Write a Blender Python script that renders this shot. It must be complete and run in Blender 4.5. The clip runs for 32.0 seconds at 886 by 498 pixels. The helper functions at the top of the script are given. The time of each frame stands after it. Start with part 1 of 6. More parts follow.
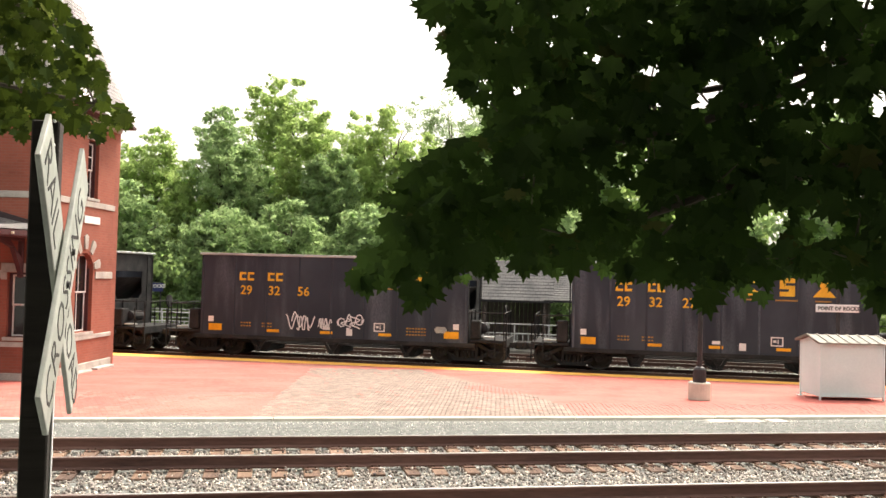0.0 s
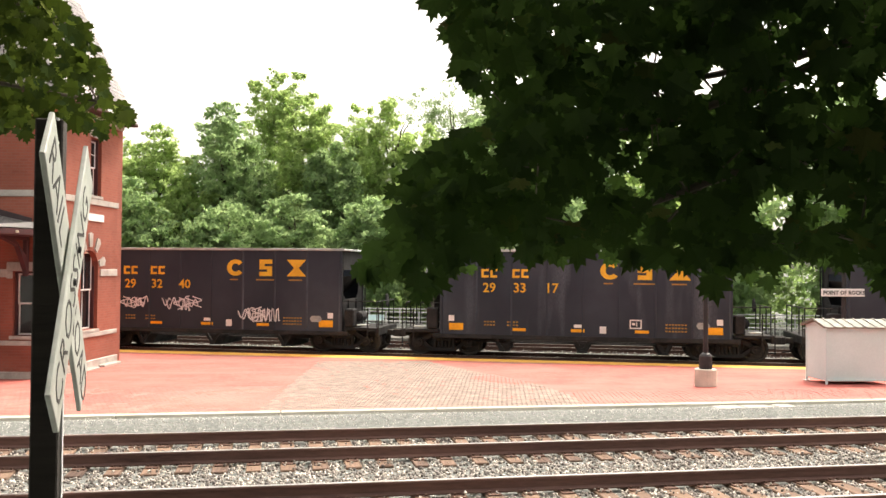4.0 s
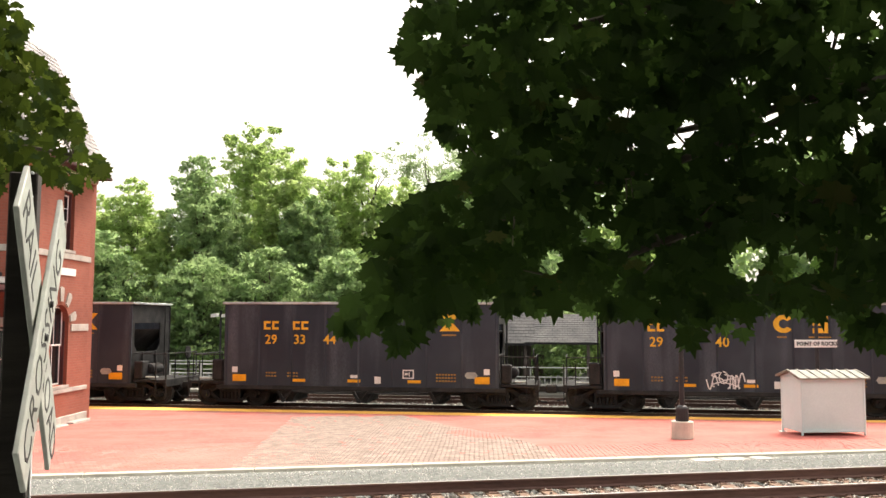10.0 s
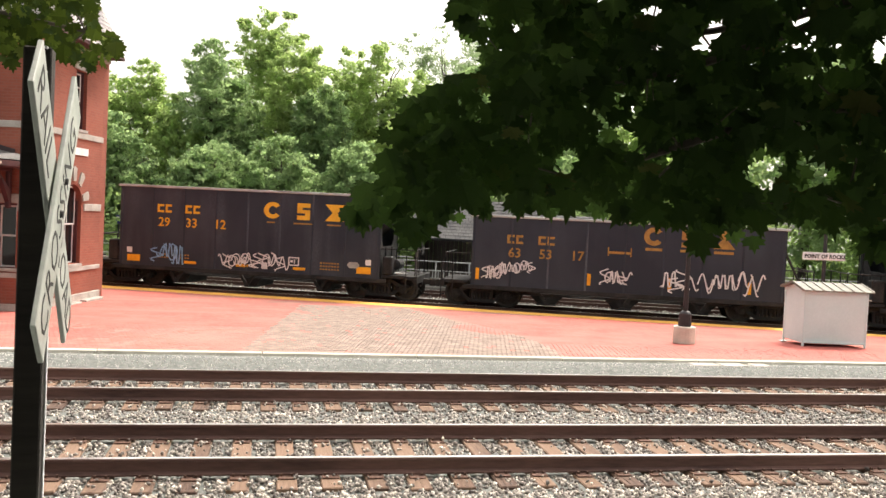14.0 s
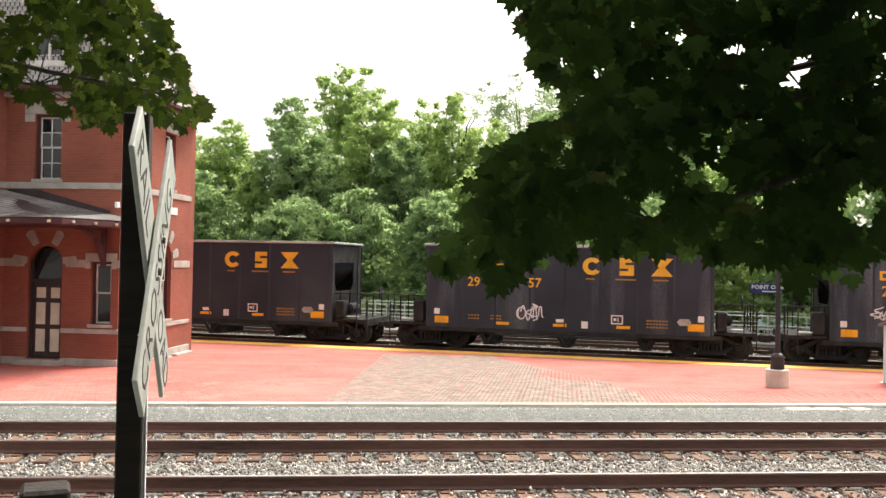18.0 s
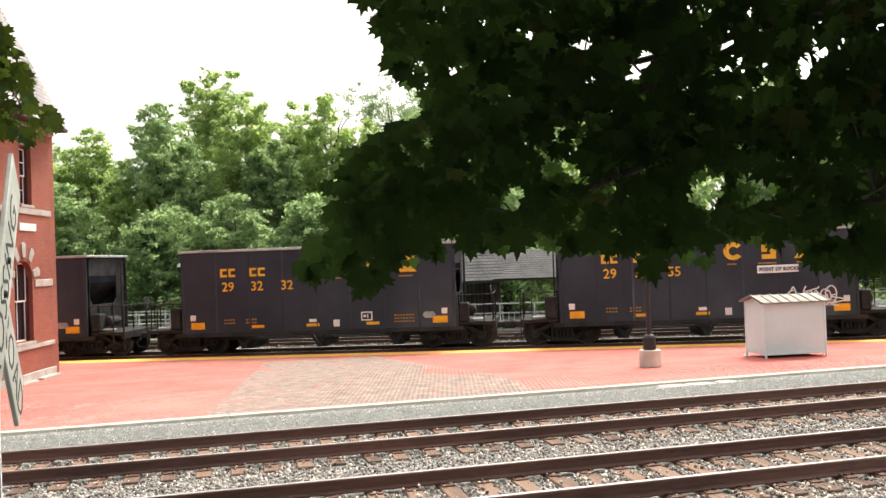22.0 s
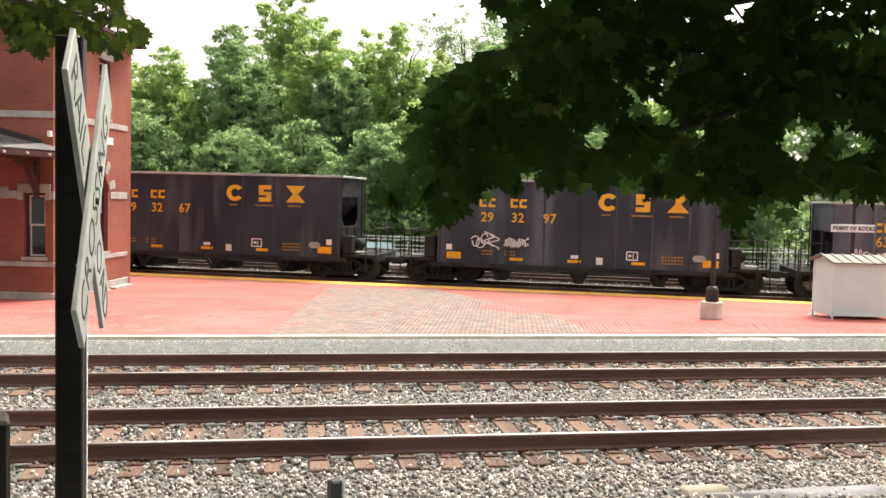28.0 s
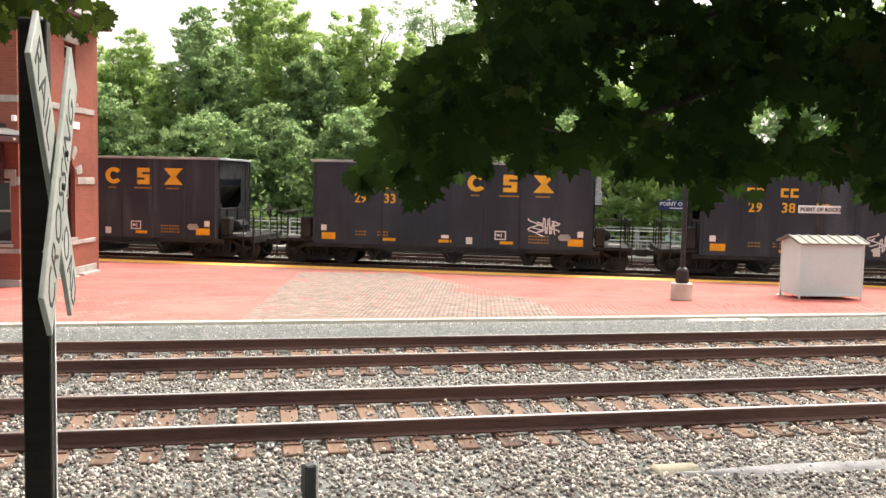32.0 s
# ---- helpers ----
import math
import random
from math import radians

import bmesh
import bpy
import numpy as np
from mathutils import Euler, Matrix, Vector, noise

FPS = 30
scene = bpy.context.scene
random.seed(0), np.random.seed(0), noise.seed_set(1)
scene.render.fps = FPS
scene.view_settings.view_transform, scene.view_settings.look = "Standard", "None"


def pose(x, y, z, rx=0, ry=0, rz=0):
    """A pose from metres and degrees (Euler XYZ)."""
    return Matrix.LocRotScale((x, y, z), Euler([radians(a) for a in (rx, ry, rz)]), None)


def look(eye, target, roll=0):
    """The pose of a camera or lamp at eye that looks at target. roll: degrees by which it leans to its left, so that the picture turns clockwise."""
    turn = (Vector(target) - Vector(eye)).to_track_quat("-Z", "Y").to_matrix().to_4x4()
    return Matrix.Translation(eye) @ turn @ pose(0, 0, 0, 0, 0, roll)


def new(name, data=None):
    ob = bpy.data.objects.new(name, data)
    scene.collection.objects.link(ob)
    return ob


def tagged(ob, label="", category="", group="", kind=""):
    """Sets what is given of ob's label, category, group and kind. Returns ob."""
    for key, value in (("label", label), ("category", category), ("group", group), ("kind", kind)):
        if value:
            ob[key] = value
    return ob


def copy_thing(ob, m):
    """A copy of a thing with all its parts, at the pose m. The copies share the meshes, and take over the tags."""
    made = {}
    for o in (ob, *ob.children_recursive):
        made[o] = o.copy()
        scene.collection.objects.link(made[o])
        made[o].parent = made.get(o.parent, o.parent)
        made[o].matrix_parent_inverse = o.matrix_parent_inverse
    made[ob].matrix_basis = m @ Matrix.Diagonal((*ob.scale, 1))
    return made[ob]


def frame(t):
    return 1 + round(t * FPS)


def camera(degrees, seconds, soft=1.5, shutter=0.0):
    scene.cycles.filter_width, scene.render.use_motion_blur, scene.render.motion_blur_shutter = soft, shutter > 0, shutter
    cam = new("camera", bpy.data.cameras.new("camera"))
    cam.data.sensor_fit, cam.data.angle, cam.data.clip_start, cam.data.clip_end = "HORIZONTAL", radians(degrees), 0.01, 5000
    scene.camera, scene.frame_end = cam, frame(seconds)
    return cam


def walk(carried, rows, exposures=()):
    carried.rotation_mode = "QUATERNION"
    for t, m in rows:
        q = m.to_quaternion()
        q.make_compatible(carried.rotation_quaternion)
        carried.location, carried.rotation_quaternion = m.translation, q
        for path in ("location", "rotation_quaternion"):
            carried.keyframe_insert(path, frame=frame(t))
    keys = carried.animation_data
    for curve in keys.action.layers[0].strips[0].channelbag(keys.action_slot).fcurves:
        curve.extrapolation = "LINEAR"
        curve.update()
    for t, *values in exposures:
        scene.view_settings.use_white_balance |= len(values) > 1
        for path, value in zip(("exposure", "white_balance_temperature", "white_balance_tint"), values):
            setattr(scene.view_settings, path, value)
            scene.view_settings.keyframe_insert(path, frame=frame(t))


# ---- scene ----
FOV = 53.37
EYE = (0.0, 0.0, 2.69)
cam = camera(FOV, 32.0, soft=1.5, shutter=0.0)
# seconds, sway of the hand-held camera (x, y, z), yaw, pitch, roll
PATH = [
    (0, 0.043, 0.000, 0.018, -10.42, 1.79, 1.52), (0.5, 0.042, 0.000, 0.018, -9.17, 1.98, 0.90), (1, 0.042, 0.000, 0.018, -10.31, 3.30, 0.26),
    (1.5, 0.041, 0.000, 0.018, -9.84, 3.49, 0.49), (2, 0.040, 0.000, 0.018, -9.33, 3.53, 0.63), (2.5, 0.039, 0.000, 0.017, -9.04, 3.51, 0.70),
    (3, 0.039, 0.000, 0.017, -9.37, 2.88, 0.58), (3.5, 0.038, 0.000, 0.017, -10.23, 1.72, 0.41), (5.5, 0.035, 0.000, 0.014, -9.96, 0.87, 0.71),
    (6, 0.034, 0.000, 0.014, -10.65, 1.58, 0.68), (6.5, 0.034, 0.000, 0.015, -11.39, 2.07, 0.77), (7, 0.034, 0.000, 0.016, -10.29, 1.31, 0.66),
    (7.5, 0.034, 0.000, 0.017, -9.79, 0.75, 0.59), (8, 0.033, 0.000, 0.017, -9.37, 1.49, 0.62), (8.5, 0.033, 0.000, 0.018, -9.95, 2.32, 0.48),
    (9, 0.033, 0.000, 0.019, -10.42, 3.13, 0.29), (9.5, 0.032, 0.000, 0.018, -11.39, 4.37, 0.26), (10, 0.031, 0.000, 0.016, -11.76, 4.67, 0.20),
    (10.5, 0.029, 0.000, 0.015, -11.24, 3.51, 0.56), (11, 0.028, 0.000, 0.014, -10.94, 1.97, 1.34), (11.5, 0.027, 0.000, 0.012, -10.47, 0.85, 1.94),
    (12, 0.026, 0.000, 0.011, -10.42, -0.07, 2.31), (12.5, 0.025, 0.000, 0.010, -10.07, -1.31, 2.62), (13, 0.025, 0.000, 0.010, -10.47, -2.07, 2.77),
    (13.5, 0.024, 0.000, 0.009, -11.31, -2.05, 2.83), (15.5, 0.022, 0.000, 0.007, -10.36, -2.20, 1.91), (16, 0.013, 0.000, 0.006, -9.21, -1.67, 2.01),
    (16.5, 0.004, 0.000, 0.007, -7.64, -1.51, 1.29), (17, -0.018, 0.000, 0.008, -3.20, -2.01, 0.65), (17.5, -0.008, 0.000, 0.009, -1.35, -0.34, 0.82),
    (18, -0.005, 0.000, 0.010, -6.02, 0.84, 1.11), (18.5, -0.003, 0.000, 0.012, -9.92, 1.00, 0.45), (19, 0.000, 0.000, 0.013, -8.38, 0.04, -0.45),
    (19.5, 0.002, 0.000, 0.015, -7.08, 0.24, -1.16), (20, 0.004, 0.000, 0.017, -7.84, 0.99, -1.71), (20.5, 0.029, 0.000, 0.017, -10.31, 1.27, -2.23),
    (21, 0.054, 0.000, 0.016, -14.46, 0.97, -2.59), (21.5, 0.064, 0.000, 0.015, -15.90, 0.58, -2.37), (22, 0.048, 0.000, 0.015, -13.83, 0.73, -2.11),
    (22.5, 0.023, 0.000, 0.015, -8.55, 0.70, -1.41), (23, 0.003, 0.000, 0.014, -8.83, -0.35, -0.64), (23.5, -0.002, 0.000, 0.012, -9.66, -0.75, -0.19),
    (24, -0.008, 0.000, 0.009, -9.19, -1.29, 0.31), (24.5, -0.013, 0.000, 0.007, -9.00, -1.66, 0.59), (26.5, -0.012, 0.000, 0.004, -8.72, -2.00, 0.97),
    (27, -0.011, 0.000, 0.003, -9.04, -2.35, 1.17), (27.5, -0.011, 0.000, 0.001, -9.00, -2.58, 1.46), (28, -0.010, 0.000, 0.000, -9.78, -3.38, 1.47),
    (28.5, -0.010, 0.000, 0.000, -9.69, -3.99, 1.56), (29, -0.011, 0.000, 0.000, -9.66, -4.12, 1.58), (29.5, -0.013, 0.000, 0.000, -9.62, -3.85, 1.77),
    (30, -0.015, 0.000, 0.001, -9.20, -3.72, 2.00), (30.5, -0.013, 0.000, 0.001, -9.28, -3.44, 2.07), (31, -0.011, 0.000, 0.001, -10.05, -3.04, 1.55),
    (31.5, -0.010, 0.000, 0.001, -10.87, -3.95, 1.20), (32, -0.008, 0.000, 0.001, -11.61, -4.41, 1.19),
]


def cam_pose(row):
    t, dx, dy, dz, yaw, pitch, roll = row
    return pose(EYE[0] + dx, EYE[1] + dy, EYE[2] + dz, 90 + pitch, 0, yaw) @ pose(0, 0, 0, 0, 0, roll)


walk(cam, [(r[0], cam_pose(r)) for r in PATH], exposures=[(0, 1.49, 7400, 12), (11, 1.42, 7350, 12), (14, 1.34, 7200, 12), (20, 1.33, 7050, 12), (27, 1.32, 7000, 12), (32, 1.34, 7000, 12)])

# ---- light ----
SUN_ELEV, SUN_AZ = 57.0, 42.0
world = bpy.data.worlds.new("world")
scene.world = world
world.use_nodes = True
wn, wl = world.node_tree.nodes, world.node_tree.links
sky = wn.new("ShaderNodeTexSky")
sky.sky_type, sky.sun_disc = "NISHITA", False
sky.sun_elevation, sky.sun_rotation = radians(SUN_ELEV), radians(SUN_AZ)
sky.air_density, sky.dust_density, sky.ozone_density = 1.0, 6.0, 1.0
haze = wn.new("ShaderNodeHueSaturation")
haze.inputs["Saturation"].default_value = 0.18
wl.new(sky.outputs[0], haze.inputs["Color"])
wl.new(haze.outputs[0], wn["Background"].inputs[0])
wn["Background"].inputs[1].default_value = 0.15
sun_data = bpy.data.lights.new("sun", "SUN")
sun_data.energy, sun_data.angle, sun_data.color = 1.15, radians(10), (1.0, 0.95, 0.88)
sun = new("sun", sun_data)
a_, e_ = radians(SUN_AZ), radians(SUN_ELEV)
sun.matrix_world = look((0, 0, 60), (-math.sin(a_) * math.cos(e_), -math.cos(a_) * math.cos(e_), 60 - math.sin(e_)))


# ---- mesh tools ----
class Mesh:
    """Gathers vertices and faces of one mesh."""

    def __init__(self):
        self.v, self.f, self.m = [], [], Matrix()

    def add(self, verts, faces):
        n = len(self.v)
        self.v += [tuple(self.m @ Vector(p)) for p in verts]
        self.f += [tuple(n + i for i in q) for q in faces]
        return self

    def box(self, x0, x1, y0, y1, z0, z1, b=0.0):
        if b <= 0:
            return self.add([(x, y, z) for z in (z0, z1) for y in (y0, y1) for x in (x0, x1)],
                            [(0, 2, 3, 1), (4, 5, 7, 6), (0, 1, 5, 4), (2, 6, 7, 3), (0, 4, 6, 2), (1, 3, 7, 5)])
        ring = lambda d, z: [(x0 + d, y0 + b, z), (x0 + b, y0 + d, z), (x1 - b, y0 + d, z), (x1 - d, y0 + b, z),
                             (x1 - d, y1 - b, z), (x1 - b, y1 - d, z), (x0 + b, y1 - d, z), (x0 + d, y1 - b, z)]
        vs = ring(b, z0) + ring(0, z0 + b) + ring(0, z1 - b) + ring(b, z1)
        fs = [tuple(range(7, -1, -1)), tuple(range(24, 32))]
        for k in range(3):
            fs += [(k * 8 + i, k * 8 + (i + 1) % 8, k * 8 + 8 + (i + 1) % 8, k * 8 + 8 + i) for i in range(8)]
        return self.add(vs, fs)

    def prism(self, poly, axis, a, b):
        """A polygon pushed along an axis from a to b."""
        put = {"x": lambda p, q: (q, p[0], p[1]), "y": lambda p, q: (p[0], q, p[1]), "z": lambda p, q: (p[0], p[1], q)}[axis]
        n = len(poly)
        vs = [put(p, a) for p in poly] + [put(p, b) for p in poly]
        fs = [tuple(range(n - 1, -1, -1)), tuple(range(n, 2 * n))] + [(i, (i + 1) % n, n + (i + 1) % n, n + i) for i in range(n)]
        return self.add(vs, fs)

    def rod(self, p, q, r, seg=8, r2=None, caps=True):
        p, q = Vector(p), Vector(q)
        w = (q - p).normalized()
        a = w.orthogonal().normalized()
        c = w.cross(a)
        r2 = r if r2 is None else r2
        vs = [tuple(o + (a * math.cos(k * math.tau / seg) + c * math.sin(k * math.tau / seg)) * s)
              for o, s in ((p, r), (q, r2)) for k in range(seg)]
        fs = [(i, (i + 1) % seg, seg + (i + 1) % seg, seg + i) for i in range(seg)]
        if caps:
            fs += [tuple(range(seg - 1, -1, -1)), tuple(range(seg, 2 * seg))]
        return self.add(vs, fs)

    def lathe(self, profile, seg=16, axis="z", centre=(0, 0, 0)):
        """A profile of (radius, height) turned round an axis."""
        cx, cy, cz = centre
        vs = []
        for r, h in profile:
            for k in range(seg):
                c, s = r * math.cos(k * math.tau / seg), r * math.sin(k * math.tau / seg)
                vs.append({"z": (cx + c, cy + s, cz + h), "y": (cx + c, cy + h, cz + s), "x": (cx + h, cy + c, cz + s)}[axis])
        n = len(profile)
        fs = [(k * seg + i, k * seg + (i + 1) % seg, (k + 1) * seg + (i + 1) % seg, (k + 1) * seg + i) for k in range(n - 1) for i in range(seg)]
        fs += [tuple(range(seg - 1, -1, -1)), tuple(range((n - 1) * seg, n * seg))]
        return self.add(vs, fs)

    def data(self, name, material=None, smooth=False):
        me = bpy.data.meshes.new(name)
        me.from_pydata(self.v, [], self.f)
        bm = bmesh.new()
        bm.from_mesh(me)
        bmesh.ops.recalc_face_normals(bm, faces=bm.faces)
        bm.to_mesh(me)
        bm.free()
        if smooth:
            me.shade_smooth()
        if material:
            me.materials.append(material)
        return me


def part(name, mesh, material, parent=None, label="", m=None, smooth=False):
    """One mesh object, under a thing or a part."""
    ob = new(name, mesh.data(name, material, smooth) if isinstance(mesh, Mesh) else mesh)
    if m is not None:
        ob.matrix_basis = m
    ob.parent = parent
    if label:
        ob["label"] = label
    return ob


def thing(name, m, label, category, group="", kind=""):
    ob = new(name)
    ob.empty_display_size = 0.2
    ob.matrix_basis = m
    return tagged(ob, label, category, group, kind)


def text_mesh(words, size, depth=0.004, spacing=1.0, bold=0.0):
    cu = bpy.data.curves.new("words", "FONT")
    cu.body, cu.size, cu.extrude, cu.space_character, cu.offset = words, size, depth, spacing, bold
    cu.align_x, cu.resolution_u = "LEFT", 2
    ob = new("words", cu)
    me = bpy.data.meshes.new_from_object(ob.evaluated_get(bpy.context.evaluated_depsgraph_get()))
    bpy.data.objects.remove(ob)
    bpy.data.curves.remove(cu)
    me.materials.clear()
    return me


# ---- materials ----
def material(name, build):
    m = bpy.data.materials.new(name)
    m.use_nodes = True
    build(m.node_tree.nodes, m.node_tree.links, m.node_tree.nodes["Principled BSDF"])
    return m


def ramp(n, stops):
    r = n.new("ShaderNodeValToRGB")
    e = r.color_ramp.elements
    while len(e) < len(stops):
        e.new(0.5)
    for k, (p, c) in enumerate(stops):
        e[k].position, e[k].color = p, (*c, 1)
    return r


def mottled(name, dark, light, scale=3.0, rough=0.8, metal=0.0, bump=0.2, fine=40.0, mid=None, stretch=None, random_amount=0.0, spec=0.4, coords="Object"):
    """A surface with stains at a large scale and grain at a fine one."""
    def build(n, l, b):
        tc = n.new("ShaderNodeTexCoord")
        src = tc.outputs[coords]
        if stretch:
            mp = n.new("ShaderNodeMapping")
            mp.inputs["Scale"].default_value = stretch
            l.new(src, mp.inputs[0])
            src = mp.outputs[0]
        big, small = n.new("ShaderNodeTexNoise"), n.new("ShaderNodeTexNoise")
        big.inputs["Scale"].default_value, big.inputs["Detail"].default_value = scale, 5
        small.inputs["Scale"].default_value, small.inputs["Detail"].default_value = fine, 3
        l.new(src, big.inputs[0]), l.new(src, small.inputs[0])
        mixv = n.new("ShaderNodeMath")
        mixv.operation = "MULTIPLY_ADD"
        l.new(small.outputs[0], mixv.inputs[0])
        mixv.inputs[1].default_value = 0.45
        l.new(big.outputs[0], mixv.inputs[2])
        value = mixv.outputs[0]
        if random_amount:
            oi = n.new("ShaderNodeObjectInfo")
            add = n.new("ShaderNodeMath")
            add.operation = "MULTIPLY_ADD"
            l.new(oi.outputs["Random"], add.inputs[0])
            add.inputs[1].default_value = random_amount
            l.new(value, add.inputs[2])
            value = add.outputs[0]
        top = 0.95 + random_amount
        stops = [(0.45, dark), (min(1.0, top), light)]
        if mid:
            stops = [(0.45, dark), (0.68, mid), (min(1.0, top), light)]
        r = ramp(n, stops)
        l.new(value, r.inputs[0])
        l.new(r.outputs[0], b.inputs["Base Color"])
        b.inputs["Roughness"].default_value, b.inputs["Metallic"].default_value = rough, metal
        b.inputs["Specular IOR Level"].default_value = spec
        if bump:
            bp = n.new("ShaderNodeBump")
            bp.inputs["Strength"].default_value, bp.inputs["Distance"].default_value = bump, 0.02
            l.new(small.outputs[0], bp.inputs["Height"])
            l.new(bp.outputs[0], b.inputs["Normal"])
    return material(name, build)



def stone_nodes(n, l, b):
    g = n.new("ShaderNodeNewGeometry")
    r = ramp(n, [(0.0, (0.105, 0.096, 0.095)), (0.25, (0.215, 0.198, 0.188)), (0.58, (0.365, 0.342, 0.318)), (0.82, (0.56, 0.53, 0.485)), (1.0, (0.84, 0.81, 0.755))])
    l.new(g.outputs["Random Per Island"], r.inputs[0])
    tc, no = n.new("ShaderNodeTexCoord"), n.new("ShaderNodeTexNoise")
    no.inputs["Scale"].default_value, no.inputs["Detail"].default_value = 0.5, 3
    l.new(tc.outputs["Object"], no.inputs[0])
    tint = ramp(n, [(0.35, (0.80, 0.78, 0.76)), (0.62, (1.0, 0.96, 0.92)), (0.75, (1.0, 0.86, 0.72))])
    l.new(no.outputs[0], tint.inputs[0])
    mx = n.new("ShaderNodeMix")
    mx.data_type, mx.blend_type = "RGBA", "MULTIPLY"
    mx.inputs[0].default_value = 1.0
    l.new(r.outputs[0], mx.inputs[6]), l.new(tint.outputs[0], mx.inputs[7])
    l.new(mx.outputs[2], b.inputs["Base Color"])
    b.inputs["Roughness"].default_value = 0.9
    b.inputs["Specular IOR Level"].default_value = 0.25


M_STONE = material("crushed_stone", stone_nodes)
M_GRAVEL = mottled("fine_gravel", (0.07, 0.076, 0.073), (0.24, 0.243, 0.228), scale=13, fine=34, rough=0.95, bump=0.35, spec=0.15, mid=(0.135, 0.145, 0.136))
M_CHIP = mottled("pale_stone_chip", (0.42, 0.41, 0.38), (0.80, 0.78, 0.73), scale=6, fine=30, rough=0.9, bump=0.1)
M_DUST = mottled("packed_grey_dust", (0.17, 0.17, 0.175), (0.34, 0.335, 0.335), scale=3, fine=60, rough=0.95, bump=0.25, spec=0.15)
M_SAND = mottled("yellow_sand", (0.22, 0.205, 0.16), (0.36, 0.33, 0.25), scale=5, fine=60, rough=0.95, bump=0.25, spec=0.15)
M_RAIL = mottled("rusted_rail", (0.06, 0.034, 0.03), (0.19, 0.105, 0.085), scale=1.5, fine=25, rough=0.75, metal=0.2, bump=0.2, stretch=(0.2, 1, 1))
M_RAILHEAD = mottled("worn_rail_head", (0.45, 0.43, 0.42), (0.75, 0.73, 0.72), scale=1.0, fine=30, rough=0.28, metal=0.9, bump=0.03, stretch=(0.1, 1, 1))
M_TIE = mottled("weathered_tie", (0.028, 0.019, 0.017), (0.20, 0.128, 0.088), scale=2.5, fine=30, rough=0.9, bump=0.5, mid=(0.075, 0.046, 0.036), stretch=(1, 0.15, 1), random_amount=0.32)
M_PLATE = mottled("rusty_plate", (0.05, 0.028, 0.022), (0.24, 0.13, 0.09), scale=5, fine=40, rough=0.8, bump=0.3)
M_CONCRETE = mottled("pale_concrete", (0.42, 0.40, 0.34), (0.72, 0.69, 0.60), scale=2, fine=40, rough=0.9, bump=0.2)
M_YELLOW = mottled("yellow_edge_paint", (0.68, 0.34, 0.06), (0.93, 0.54, 0.12), scale=1.5, fine=30, rough=0.8, bump=0.1)
M_PAVER_RED = mottled("red_paver", (0.31, 0.078, 0.064), (0.55, 0.183, 0.150), scale=0.35, fine=9, rough=0.85, bump=0.2, mid=(0.45, 0.124, 0.102), coords="Object")
M_PAVER_GREY = mottled("worn_grey_paver", (0.15, 0.112, 0.093), (0.31, 0.243, 0.203), scale=4, fine=16, rough=0.9, bump=0.3, mid=(0.215, 0.163, 0.136))
M_PAVER_WORN = mottled("worn_red_paver", (0.21, 0.10, 0.083), (0.38, 0.205, 0.17), scale=2, fine=14, rough=0.9, bump=0.3, mid=(0.29, 0.145, 0.118))
M_TRIMSTONE = mottled("grey_stone", (0.25, 0.23, 0.205), (0.48, 0.45, 0.41), scale=2, fine=25, rough=0.9, bump=0.25)
M_SLATE = mottled("slate", (0.19, 0.18, 0.18), (0.50, 0.48, 0.47), scale=1.2, fine=16, rough=0.65, bump=0.3, random_amount=0.2)
M_MAROON = mottled("dark_red_paint", (0.035, 0.012, 0.014), (0.085, 0.026, 0.028), scale=2, fine=30, rough=0.6, bump=0.1)
M_CREAM = mottled("cream_paint", (0.50, 0.45, 0.34), (0.72, 0.67, 0.54), scale=3, fine=30, rough=0.6, bump=0.05)
M_DOORDARK = mottled("black_brown_paint", (0.018, 0.012, 0.014), (0.05, 0.03, 0.032), scale=3, fine=30, rough=0.55, bump=0.05)
M_SASH = mottled("white_sash_paint", (0.52, 0.50, 0.48), (0.78, 0.77, 0.75), scale=3, fine=30, rough=0.55, bump=0.05)
M_WHITE = mottled("white_paint", (0.62, 0.62, 0.62), (0.82, 0.82, 0.81), scale=1.5, fine=30, rough=0.6, bump=0.05)
M_GALV = mottled("pale_grey_metal", (0.54, 0.73, 0.73), (0.66, 0.84, 0.84), scale=0.8, fine=25, rough=0.5, bump=0.04)
M_TANROOF = mottled("tan_metal_roof", (0.12, 0.12, 0.098), (0.22, 0.215, 0.175), scale=1.2, fine=20, rough=0.6, bump=0.1)
M_STEEL = mottled("dirty_black_steel", (0.010, 0.011, 0.012), (0.042, 0.042, 0.043), scale=2, fine=18, rough=0.8, bump=0.2, spec=0.15)
M_WHEEL = mottled("greasy_wheel", (0.016, 0.016, 0.016), (0.07, 0.065, 0.06), scale=3, fine=20, rough=0.65, metal=0.3, bump=0.15, spec=0.2)
M_TAN = mottled("dusty_tan_steel", (0.10, 0.085, 0.07), (0.30, 0.265, 0.22), scale=2, fine=18, rough=0.8, bump=0.2)
M_BLACKPAINT = mottled("black_lamp_paint", (0.012, 0.012, 0.014), (0.035, 0.034, 0.036), scale=3, fine=30, rough=0.45, bump=0.05)
M_DARKWOOD = mottled("weathered_dark_wood", (0.010, 0.008, 0.007), (0.045, 0.038, 0.032), scale=3, fine=30, rough=0.85, bump=0.5, stretch=(1, 1, 0.08))
M_GREYWOOD = mottled("grey_boards", (0.055, 0.045, 0.04), (0.16, 0.135, 0.12), scale=2, fine=20, rough=0.85, bump=0.4, stretch=(3, 3, 0.2))
